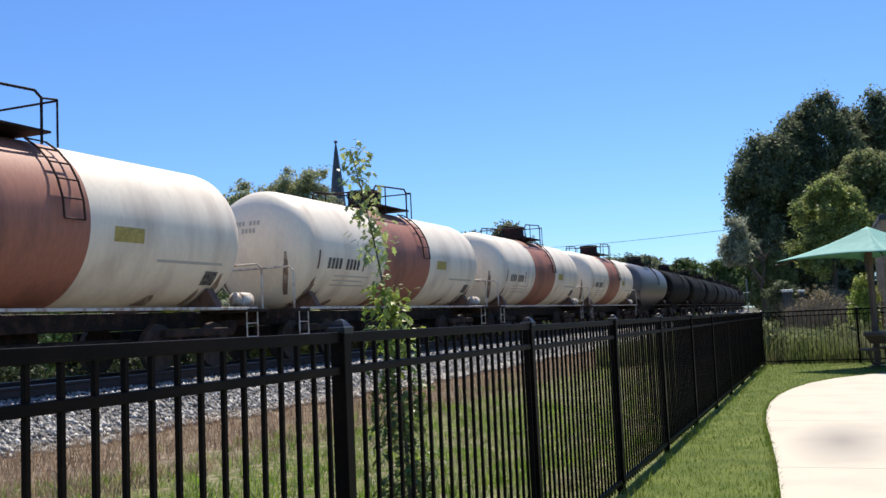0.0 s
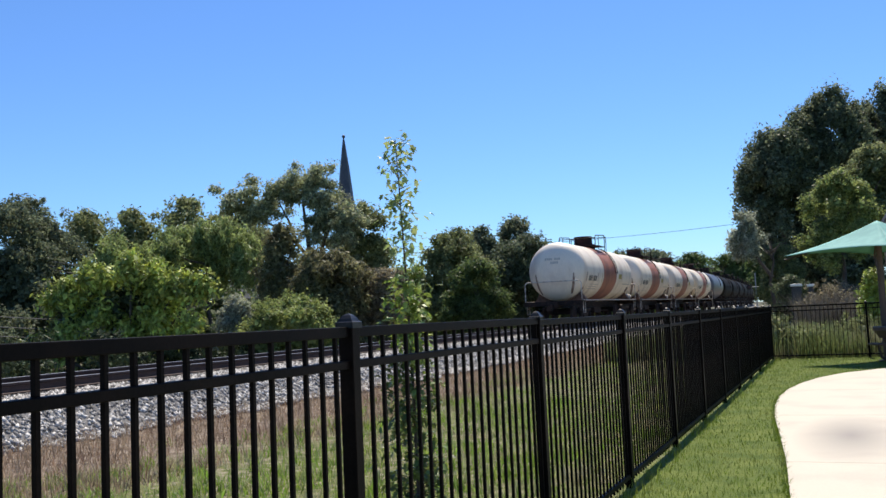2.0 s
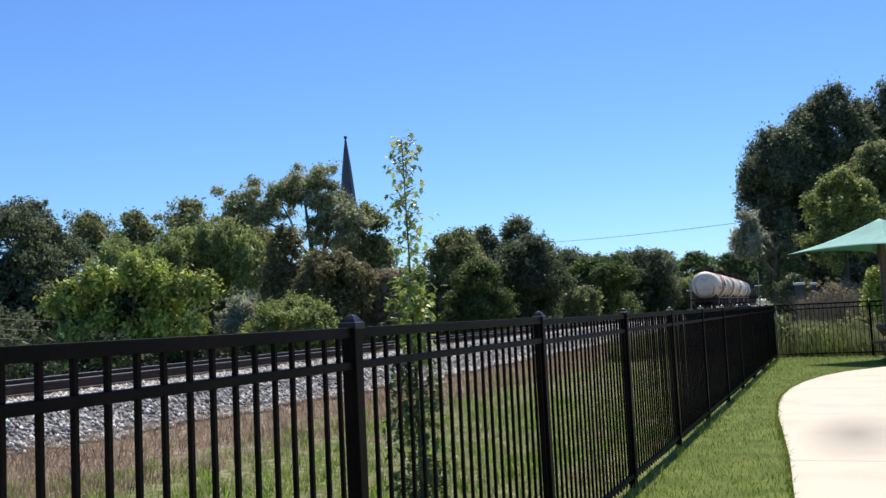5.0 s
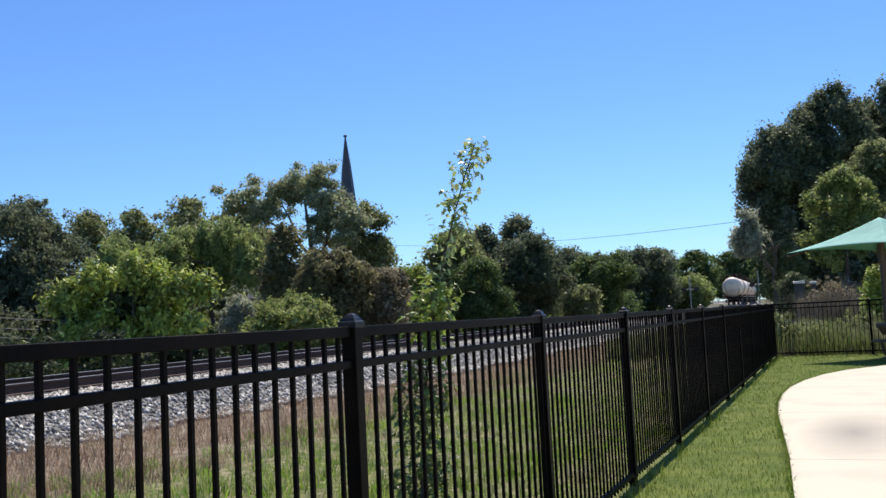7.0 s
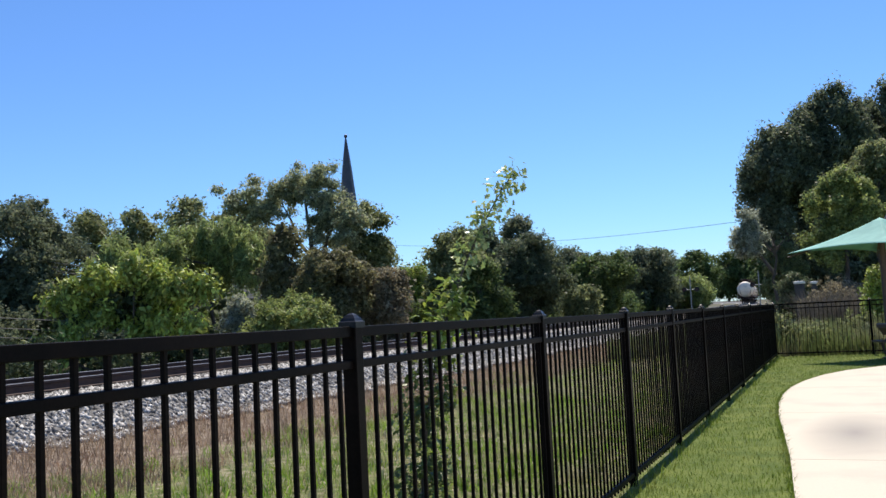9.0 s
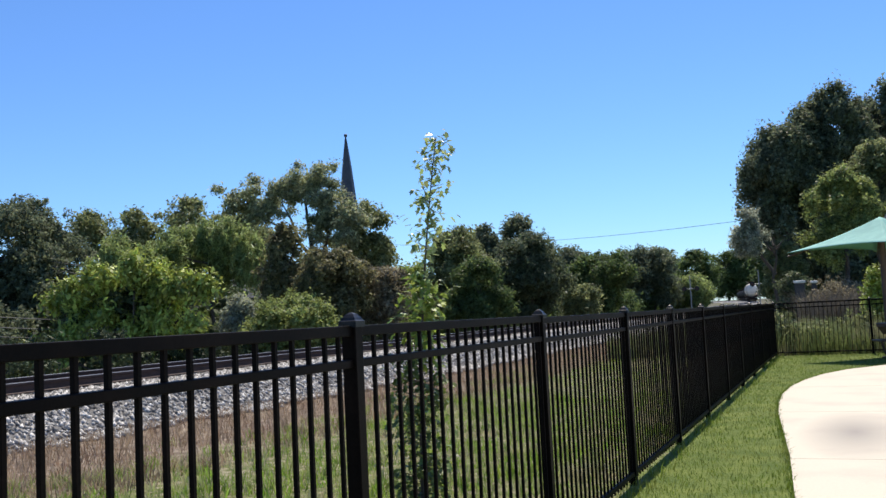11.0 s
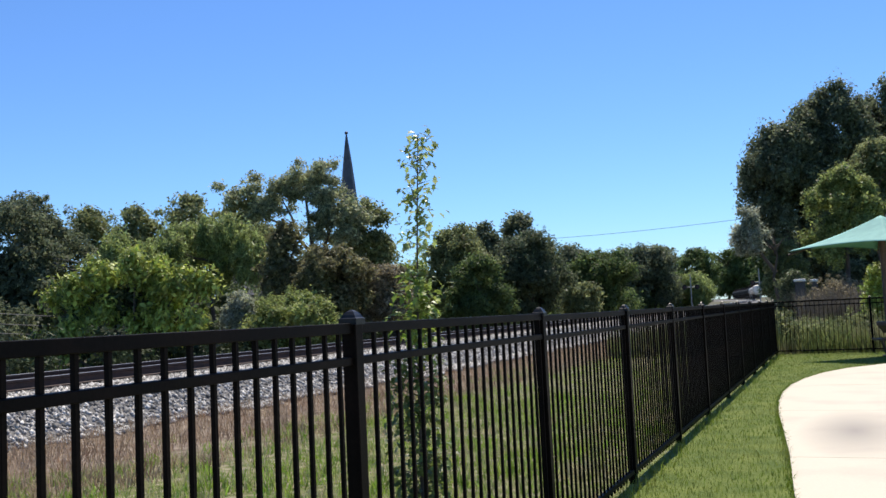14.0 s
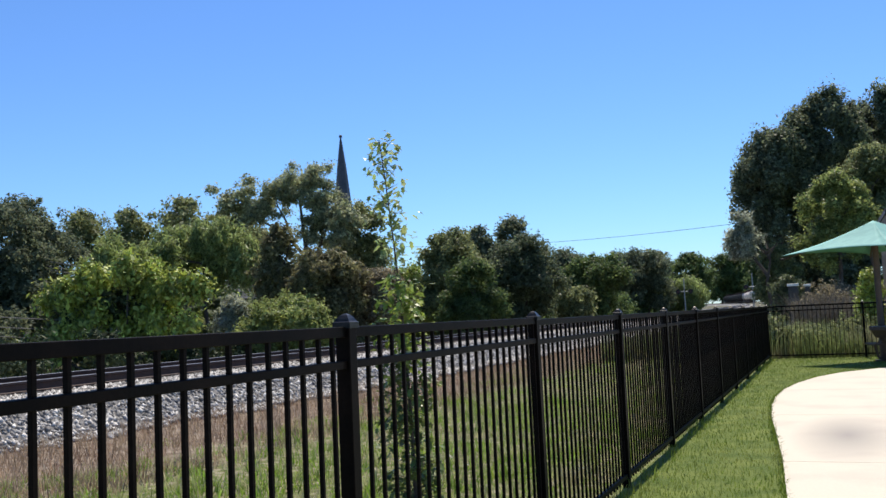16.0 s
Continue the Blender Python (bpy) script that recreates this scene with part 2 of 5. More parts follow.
def ground_material():
    """Lawn inside the fence, rough grass outside, dry brown grass beside the ballast: bands with ragged edges."""
    m = bpy.data.materials.new("grassy_ground")
    m.use_nodes = True
    nt, n = m.node_tree, m.node_tree.nodes
    b = n["Principled BSDF"]
    b.inputs["Roughness"].default_value, b.inputs["Specular IOR Level"].default_value = 0.9, 0.2
    co, sep = n.new("ShaderNodeTexCoord"), n.new("ShaderNodeSeparateXYZ")
    nt.links.new(co.outputs["Object"], sep.inputs[0])

    def noise_of(scale, detail=5):
        t = n.new("ShaderNodeTexNoise")
        t.inputs["Scale"].default_value, t.inputs["Detail"].default_value = scale, detail
        nt.links.new(co.outputs["Object"], t.inputs["Vector"])
        return t.outputs["Fac"]

    def ramped(fac, stops):
        r = n.new("ShaderNodeValToRGB")
        while len(r.color_ramp.elements) < len(stops):
            r.color_ramp.elements.new(0.5)
        for e, (p, c) in zip(r.color_ramp.elements, stops):
            e.position, e.color = p, (*c, 1)
        nt.links.new(fac, r.inputs[0])
        return r.outputs[0]

    def mixed(fac, a, c):
        x = n.new("ShaderNodeMix")
        x.data_type = "RGBA"
        nt.links.new(fac, x.inputs[0]), nt.links.new(a, x.inputs[6]), nt.links.new(c, x.inputs[7])
        return x.outputs[2]

    def edge(at, soft, wobble):
        """0 where x is above the line, 1 below it."""
        a = n.new("ShaderNodeMath")
        a.operation = "MULTIPLY_ADD"
        nt.links.new(noise_of(0.9), a.inputs[0])
        a.inputs[1].default_value = wobble
        nt.links.new(sep.outputs["X"], a.inputs[2])
        r = n.new("ShaderNodeMapRange")
        r.inputs["From Min"].default_value, r.inputs["From Max"].default_value = at + wobble / 2 + soft, at + wobble / 2 - soft
        nt.links.new(a.outputs[0], r.inputs["Value"])
        return r.outputs[0]

    lawn = ramped(noise_of(2.6, 9), [(0.34, (0.085, 0.125, 0.020)), (0.66, (0.155, 0.19, 0.038))])
    wild = ramped(noise_of(7.0, 9), [(0.36, (0.100, 0.132, 0.030)), (0.52, (0.18, 0.172, 0.075)), (0.66, (0.33, 0.29, 0.195))])
    dry = ramped(noise_of(4, 9), [(0.34, (0.155, 0.108, 0.076)), (0.64, (0.325, 0.262, 0.194))])
    # ground beyond the track, its colour lowered for the shade of the trees
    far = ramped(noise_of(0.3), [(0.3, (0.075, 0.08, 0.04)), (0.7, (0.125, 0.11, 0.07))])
    col = mixed(edge(-1.75, 0.12, 0.3), lawn, wild)
    col = mixed(edge(-7.0, 0.7, 2.2), col, dry)
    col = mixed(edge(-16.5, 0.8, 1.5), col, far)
    nt.links.new(col, b.inputs["Base Color"])
    bp = n.new("ShaderNodeBump")
    bp.inputs["Strength"].default_value, bp.inputs["Distance"].default_value = 0.8, 0.05
    nt.links.new(noise_of(30), bp.inputs["Height"]), nt.links.new(bp.outputs[0], b.inputs["Normal"])
    return m


# ---- mesh helpers ----


def link_mesh(name, bm, mat, smooth=False):
    me = bpy.data.meshes.new(name)
    if smooth:
        for f in bm.faces:
            f.smooth = True
    bm.to_mesh(me)
    bm.free()
    if mat:
        me.materials.append(mat)
    return new(name, me)


def part(name, bm, mat, parent, label="", smooth=False):
    ob = link_mesh(name, bm, mat, smooth)
    ob.parent = parent
    return tagged(ob, label)


def share(name, me, parent, m):
    ob = new(name, me)
    ob.parent, ob.matrix_basis = parent, m
    return ob


def thing(name, label, category, group="", kind="", at=(0, 0, 0), turn=0):
    ob = new(name)
    ob.empty_display_size = 0.2
    ob.matrix_basis = pose(*at, 0, 0, turn)
    return tagged(ob, label, category, group, kind)


def box(bm, sx, sy, sz, m=Matrix(), bevel=0.0):
    r = bmesh.ops.create_cube(bm, size=1, matrix=m @ Matrix.Diagonal((sx, sy, sz, 1)))
    if bevel:
        es = {e for v in r["verts"] for e in v.link_edges}
        bmesh.ops.bevel(bm, geom=list(es), offset=bevel, segments=2, affect="EDGES", profile=0.5)
    return bm


def rod(bm, p, q, r0, r1=None, seg=8):
    p, q = Vector(p), Vector(q)
    d = q - p
    m = Matrix.Translation((p + q) / 2) @ d.to_track_quat("Z", "Y").to_matrix().to_4x4()
    bmesh.ops.create_cone(bm, cap_ends=True, segments=seg, radius1=r0, radius2=r0 if r1 is None else r1, depth=d.length, matrix=m)
    return bm


def pipe(bm, pts, r, seg=6):
    for a, b in zip(pts, pts[1:]):
        rod(bm, a, b, r, seg=seg)
    return bm


def loft(bm, rings, closed=False):
    """Faces between rings of equal length; each ring closes on itself."""
    vs = [[bm.verts.new(p) for p in ring] for ring in rings]
    k = len(vs[0])
    for a, b in zip(vs, vs[1:]):
        for i in range(k):
            bm.faces.new((a[i], a[(i + 1) % k], b[(i + 1) % k], b[i]))
    bm.faces.new(list(reversed(vs[0])))
    bm.faces.new(vs[-1])
    bmesh.ops.recalc_face_normals(bm, faces=bm.faces[:])
    return bm


def mesh_from_arrays(name, verts, faces, mat):
    """verts: n x 3; faces: m x k, all with k corners."""
    me = bpy.data.meshes.new(name)
    m, k = faces.shape
    me.vertices.add(len(verts)), me.loops.add(m * k), me.polygons.add(m)
    me.vertices.foreach_set("co", np.ascontiguousarray(verts, dtype=np.float32).ravel())
    me.loops.foreach_set("vertex_index", np.ascontiguousarray(faces, dtype=np.int32).ravel())
    me.polygons.foreach_set("loop_start", np.arange(0, m * k, k, dtype=np.int32))
    me.update(calc_edges=True)
    me.materials.append(mat)
    return me


# ---- ground ----


def ground_z(x, y):
    return -0.0052 * (min(max(y, -20.0), 27.3) - 3.14)


def track_x(y):
    return -12.55 - (0.000185 * (y - 45.0) ** 2 if y > 45 else 0.0)


def make_ground():
    xs = [-1800, -700, -300, -120, -60, -30, -20, -16, -13, -10, -7, -4, -2, 0, 2, 5, 10, 20, 40, 90, 200, 500, 1800]
    ys = [-1500, -400, -100, -20, -5, 0, 5, 10, 15, 20, 27.3, 35, 60, 100, 160, 250, 400, 700, 1200, 2500]
    v = np.array([(x, y, ground_z(x, y)) for y in ys for x in xs])
    k = len(xs)
    f = np.array([(j * k + i, j * k + i + 1, (j + 1) * k + i + 1, (j + 1) * k + i) for j in range(len(ys) - 1) for i in range(k - 1)])
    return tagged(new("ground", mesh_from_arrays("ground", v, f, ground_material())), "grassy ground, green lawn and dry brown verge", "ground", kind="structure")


def path_outline():
    """The edge of the paved path: a straight stretch along the lawn that swings round to the east."""
    pts = [(0.6, -14.0), (0.25, -3.0), (0.02, 2.0), (-0.22, 5.5), (-0.42, 7.6), (-0.54, 9.5), (-0.70, 11.4), (-0.84, 13.0), (-0.92, 14.5), (-0.94, 15.9), (-0.88, 17.2), (-0.70, 18.6),
           (-0.42, 19.9), (0.02, 21.1), (0.75, 22.2), (1.7, 23.1), (3.2, 23.9), (6.0, 24.6), (9.0, 24.8), (9.0, -14.0)]
    return pts


def make_path():
    m = CONCRETE
    nt, nd = m.node_tree, m.node_tree.nodes
    # a dark patch with a soft edge
    b = nd["Principled BSDF"]
    src = b.inputs["Base Color"].links[0].from_socket
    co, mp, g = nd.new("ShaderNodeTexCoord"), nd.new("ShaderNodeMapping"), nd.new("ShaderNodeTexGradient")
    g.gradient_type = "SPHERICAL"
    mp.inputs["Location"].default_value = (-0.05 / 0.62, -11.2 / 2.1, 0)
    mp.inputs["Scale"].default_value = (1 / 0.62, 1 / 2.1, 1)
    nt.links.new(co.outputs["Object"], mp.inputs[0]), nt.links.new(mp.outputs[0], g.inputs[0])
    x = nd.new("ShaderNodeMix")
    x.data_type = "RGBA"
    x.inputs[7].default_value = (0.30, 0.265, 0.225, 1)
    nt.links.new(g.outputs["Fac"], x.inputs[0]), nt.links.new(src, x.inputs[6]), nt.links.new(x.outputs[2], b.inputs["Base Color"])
    path = thing("pavement", "pale sunlit concrete path curving across the lawn", "path", kind="structure")
    cuts = [-14.5, -10.2, -6.3, -2.4, 1.5, 5.4, 9.3, 13.2, 17.05, 21.0, 25.0]
    for lo, hi in zip(cuts, cuts[1:]):
        bm = bmesh.new()
        bm.faces.new([bm.verts.new((x, y, ground_z(x, y) + 0.035)) for x, y in path_outline()])
        for at, away in ((lo + 0.006, -1), (hi - 0.006, 1)):
            bmesh.ops.bisect_plane(bm, geom=bm.verts[:] + bm.edges[:] + bm.faces[:], plane_co=(0, at, 0), plane_no=(0, away, 0), clear_outer=True)
        up = bmesh.ops.extrude_face_region(bm, geom=bm.faces[:])
        for v in up["geom"]:
            if isinstance(v, bmesh.types.BMVert):
                v.co.z -= 0.13
        bmesh.ops.recalc_face_normals(bm, faces=bm.faces[:])
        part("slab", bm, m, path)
    return path


def inside_path(x, y):
    pts, c = path_outline(), False
    for (x0, y0), (x1, y1) in zip(pts, pts[1:] + pts[:1]):
        if (y0 > y) != (y1 > y) and x < (x1 - x0) * (y - y0) / (y1 - y0) + x0:
            c = not c
    return c


def blades(name, mat, spots, low, high, width, lean, label):
    """One tapered, bent blade at each spot."""
    rng = np.random.default_rng(len(name) * 7 + len(spots))
    p = np.array(spots)
    n = len(p)
    a = rng.uniform(0, 2 * np.pi, n)
    h = rng.uniform(low, high, n)
    w = width * rng.uniform(0.6, 1.4, n)
    side = np.stack([np.cos(a), np.sin(a), np.zeros(n)], 1) * w[:, None] / 2
    b = rng.uniform(0, 2 * np.pi, n)
    tip = np.stack([np.cos(b), np.sin(b), np.zeros(n)], 1) * (h * rng.uniform(0, lean, n))[:, None]
    up = np.array([0, 0, 1.0])
    v0, v1 = p - side, p + side
    mid = p + tip * 0.3 + up * (h * 0.6)[:, None]
    v2, v3 = mid + side * 0.7, mid - side * 0.7
    v4 = p + tip + up * h[:, None]
    v = np.stack([v0, v1, v2, v3, v4], 1).reshape(-1, 3)
    k = np.arange(n)[:, None] * 5
    f = np.concatenate([k + np.array([[0, 1, 2]]), k + np.array([[0, 2, 3]]), k + np.array([[3, 2, 4]])])
    return tagged(new(name, mesh_from_arrays(name, v, f, mat)), label, "grass", kind="stuff")


def scatter(n, x0, x1, y0, y1, keep, seed):
    rng = np.random.default_rng(seed)
    # denser towards the camera: y follows the square of a uniform number
    xs, ys = rng.uniform(x0, x1, n), y0 + (y1 - y0) * rng.uniform(0, 1, n) ** 1.5
    return [(x, y, ground_z(x, y) - 0.005) for x, y in zip(xs, ys) if keep(x, y)]


def patch(x, y, size, seed):
    return noise.noise(Vector((x / size, y / size, seed)))


# ---- fence ----
FENCE_X, POST_Y, PANEL = -1.705, 3.143, 2.42


def post_meshes():
    shaft = box(bmesh.new(), 0.060, 0.060, 1.475, pose(0, 0, 0.7175), 0.004)
    cap = bmesh.new()
    prof = [(0.037, 1.447), (0.037, 1.470), (0.031, 1.474), (0.026, 1.484), (0.016, 1.496), (0.004, 1.503)]
    loft(cap, [[(sx * r, sy * r, z) for sx, sy in ((-1, -1), (1, -1), (1, 1), (-1, 1))] for r, z in prof])
    out = []
    for name, bm in (("post", shaft), ("cap", cap)):
        me = bpy.data.meshes.new(name)
        bm.to_mesh(me)
        bm.free()
        me.materials.append(BLACK_PAINT if name == "post" else CAP_PAINT)
        out.append(me)
    return out


def make_fence(label, at, turn, slope, panels, last_post):
    """A run of panels along its own +y: posts with caps, three rails and 22 pickets each."""
    fence = thing("fence", label, "fence", "park fences", at=at, turn=turn)
    tilt = math.degrees(math.atan(slope))
    shaft, cap = post_meshes()
    rails = []
    for name, z, h in (("top_rail", 1.433, 0.040), ("middle_rail", 1.311, 0.031), ("bottom_rail", 0.10, 0.036)):
        bm = box(bmesh.new(), 0.034, PANEL - 0.064, h, pose(0, PANEL / 2, z), 0.003)
        me = bpy.data.meshes.new(name)
        bm.to_mesh(me)
        bm.free()
        me.materials.append(BLACK_PAINT)
        rails.append((name, me))
    bm = box(bmesh.new(), 0.0155, 0.0155, 1.37, pose(0, 0, 0.735), 0.0015)
    picket = bpy.data.meshes.new("picket")
    bm.to_mesh(picket)
    bm.free()
    picket.materials.append(BLACK_PAINT)
    rng = random.Random(3)
    for i in range(panels + (1 if last_post else 0)):
        # the nearest panels of the long run stand a little higher, and their pickets are spaced from the next post
        near = not turn and i < 2
        m = pose(0, PANEL * i, slope * PANEL * i + (0.011 if near or (not turn and i == 2) else 0.0))
        if i == 0 and turn:
            post = None
        else:
            post = share("post", shaft, fence, m @ pose(0, 0, 0, rng.uniform(-0.25, 0.25), rng.uniform(-0.25, 0.25), 0))
            share("cap", cap, post, Matrix())
        if i == panels:
            break
        m = m @ pose(0, 0, 0, tilt)
        for name, me in rails:
            share(name, me, fence, m)
        for k in range(21 if near else 22):
            y = PANEL - 0.109 - 0.1078 * k if near else PANEL * (k + 0.5) / 22
            share("picket", picket, fence, m @ pose(0, y, 0, 0, rng.uniform(-0.12, 0.12), 0))
    return fence


# ---- railway ----
RAIL_Z, GAUGE = 0.76, 1.435
TRACK_YS = [-60 + 10 * i for i in range(15)] + [95 + 15 * i for i in range(45)]


def across(y):
    """Centre of the track at y and its sideways unit vector."""
    s = (track_x(y + 0.5) - track_x(y - 0.5))
    return Vector((track_x(y), y, 0)), Vector((1, -s, 0)).normalized()


def along(name, section, mat, parent, label=""):
    bm = bmesh.new()
    rings = []
    for y in TRACK_YS:
        c, side = across(y)
        rings.append([c + side * u + Vector((0, 0, z)) for u, z in section])
    loft(bm, rings)
    return part(name, bm, mat, parent, label)


def make_track():
    track = thing("railway_track", "straight railway track on pale grey ballast", "railway track", kind="structure")
    along("ballast_bed", [(-3.4, -0.35), (3.0, -0.35), (1.75, 0.53), (-1.75, 0.53)], BALLAST_BED, track, "bed of crushed grey stone")
    for s in (-1, 1):
        u = s * GAUGE / 2
        sec = [(u + a, RAIL_Z + b) for a, b in ((-0.07, -0.17), (0.07, -0.17), (0.07, -0.155), (0.012, -0.135), (0.012, -0.05), (0.036, -0.04), (0.036, -0.003),
                                                (-0.036, -0.003), (-0.036, -0.04), (-0.012, -0.05), (-0.012, -0.135), (-0.07, -0.155))]
        along("rail", sec, RAIL_SIDE, track, "rust-brown steel rail")
        along("rail_head", [(u + a, RAIL_Z + b) for a, b in ((-0.034, -0.003), (0.034, -0.003), (0.030, 0.003), (-0.030, 0.003))], RAIL_TOP, track, "shiny worn running surface")
    first = None
    for i in range(130):
        y = 2 + 0.53 * i
        c, side = across(y)
        if first is None:
            first = part("tie", box(bmesh.new(), 2.6, 0.23, 0.18, Matrix(), 0.012), TIE, track)
            me = first.data
            first.matrix_basis = pose(c.x, y, 0.475)
        else:
            share("tie", me, track, pose(c.x + random.uniform(-0.04, 0.04), y, 0.475, 0, 0, random.uniform(-0.8, 0.8)))
    # crushed stone over the near slope and shoulders
    rng = np.random.default_rng(5)
    n = 44000
    ys = 3 + 52 * rng.uniform(0, 1, n) ** 1.3
    foot = np.clip(2.55 + (ys - 9) * 0.05, 2.45, 3.2) + 0.14 * np.sin(ys * 1.9) + 0.10 * np.sin(ys * 5.3 + 1) + np.abs(rng.normal(0, 0.10, n))
    us = 0.62 + rng.uniform(0, 1, n) * (foot - 0.62)
    zs = np.where(us < 1.75, 0.535, 0.53 - (us - 1.75) * 0.88 / 1.25)
    zs = np.maximum(zs, -0.02 + 0 * zs)
    c = np.stack([np.array([track_x(y) for y in ys]) + us, ys, zs], 1)
    r = rng.uniform(0.022, 0.052, n)
    base = np.array([(1, 0, 0), (-1, 0, 0), (0, 1, 0), (0, -1, 0), (0, 0, 1), (0, 0, -1)], float)
    pts = base[None] * r[:, None, None] * rng.uniform(0.6, 1.35, (n, 6, 1)) + rng.normal(0, 0.2, (n, 6, 3)) * r[:, None, None]
    ang = rng.uniform(0, 6.28, n)
    ca, sa = np.cos(ang)[:, None], np.sin(ang)[:, None]
    pts = np.stack([pts[..., 0] * ca - pts[..., 1] * sa, pts[..., 0] * sa + pts[..., 1] * ca, pts[..., 2]], 2) + c[:, None]
    tri = np.array([(0, 2, 4), (2, 1, 4), (1, 3, 4), (3, 0, 4), (2, 0, 5), (1, 2, 5), (3, 1, 5), (0, 3, 5)])
    f = (np.arange(n)[:, None, None] * 6 + tri[None]).reshape(-1, 3)
    tagged(new("crushed_stone", mesh_from_arrays("crushed_stone", pts.reshape(-1, 3), f, STONE)), "loose angular grey ballast stones", "ballast", kind="stuff")


def make_road():
    """A narrow road that climbs over the track at the level crossing."""
    bm = bmesh.new()
    rings = []
    for x, z in ((-90, -0.10), (-19, -0.09), (-15.2, 0.60), (-14.0, 0.755), (-11.6, 0.755), (-10.4, 0.72), (-6.5, 0.66), (60, 0.50)):
        rings.append([(x, 106.0, z), (x, 113.0, z), (x, 113.0, z - 0.95), (x, 106.0, z - 0.95)])
    loft(bm, rings)
    tagged(link_mesh("road", bm, ROAD), "pale worn asphalt road over the level crossing", "road", kind="structure")


# ---- train ----
TANK_R, TANK_HALF, HEAD, TANK_Z = 1.44, 6.25, 0.78, 2.63   # TANK_Z: above the rail
CAR_PITCH, SPEED, REAR = 14.3, 19.85, 4.4


def tank_ring(y, r, n=56):
    return [(r * math.sin(2 * math.pi * i / n), y, TANK_Z + r * math.cos(2 * math.pi * i / n)) for i in range(n)]


def tank_shell():
    bm = bmesh.new()
    cyl = TANK_HALF - HEAD
    prof = []
    for k in range(11):
        a = math.pi / 2 * k / 10
        prof.append((-cyl - HEAD * math.cos(a), max(TANK_R * math.sin(a) ** 0.9, 0.01)))
    prof += [(-cyl + 2 * cyl * k / 6, TANK_R) for k in range(1, 6)]
    prof += [(-y, r) for y, r in reversed(prof[:11])]
    return loft(bm, [tank_ring(y, r) for y, r in prof])


def sleeve(y0, y1, r):
    bm = bmesh.new()
    a, b = ([bm.verts.new(p) for p in tank_ring(y, r)] for y in (y0, y1))
    for i in range(len(a)):
        bm.faces.new((a[i - 1], a[i], b[i], b[i - 1]))
    bmesh.ops.recalc_face_normals(bm, faces=bm.faces[:])
    return bm


def skin_patch(bm, y0, y1, z0, z1, side=1, r=None):
    """A thin painted patch on the round side of the tank; z is measured from the axis."""
    r = r or TANK_R + 0.006
    n = 6
    a0, a1 = math.asin(z0 / r), math.asin(z1 / r)
    row = []
    for k in range(n + 1):
        a = a0 + (a1 - a0) * k / n
        x, z = side * r * math.cos(a), TANK_Z + r * math.sin(a)
        row.append((bm.verts.new((x, y0, z)), bm.verts.new((x, y1, z))))
    for p, q in zip(row, row[1:]):
        bm.faces.new((p[0], p[1], q[1], q[0]) if side > 0 else (p[1], p[0], q[0], q[1]))


def head_patch(bm, x0, x1, z0, z1, end=-1):
    n = 5
    g = {}
    for i in range(n + 1):
        for j in range(n + 1):
            x, z = x0 + (x1 - x0) * i / n, z0 + (z1 - z0) * j / n
            q = max(0.0, 1 - ((x * x + z * z) / TANK_R ** 2) ** (1 / 0.9))
            g[i, j] = bm.verts.new((x, end * (TANK_HALF - HEAD + HEAD * math.sqrt(q) + 0.012), TANK_Z + z))
    for i in range(n):
        for j in range(n):
            bm.faces.new((g[i, j], g[i + 1, j], g[i + 1, j + 1], g[i, j + 1]))


def make_truck(car, y):
    truck = part("bogie", box(bmesh.new(), 1.5, 0.42, 0.3, pose(0, y, 0.66), 0.04), DARK_STEEL, car)
    for s in (-1, 1):
        bm = bmesh.new()
        x = s * 1.05
        box(bm, 0.14, 2.2, 0.16, pose(x, y, 0.72), 0.03)
        box(bm, 0.16, 0.9, 0.26, pose(x, y, 0.48), 0.05)
        for t in (-1, 1):
            rod(bm, (x - 0.07, y + t * 0.87, 0.46), (x + 0.09 * s, y + t * 0.87, 0.46), 0.13, seg=10)
            rod(bm, (x, y + t * 0.45, 0.44), (x, y + t * 0.75, 0.70), 0.06, seg=6)
            for k in (-0.14, 0.14):
                rod(bm, (x, y + k, 0.36), (x, y + k, 0.66), 0.06, seg=8)
        part("side_frame", bm, DARK_STEEL, truck)
        for t in (-1, 1):
            bm = bmesh.new()
            xx = s * 0.72
            rod(bm, (xx - 0.06, y + t * 0.87, 0.46), (xx + 0.06, y + t * 0.87, 0.46), 0.455, seg=20)
            rod(bm, (xx - 0.075, y + t * 0.87, 0.46), (xx + 0.075, y + t * 0.87, 0.46), 0.14, seg=12)
            part("wheel", bm, WHEEL, truck)


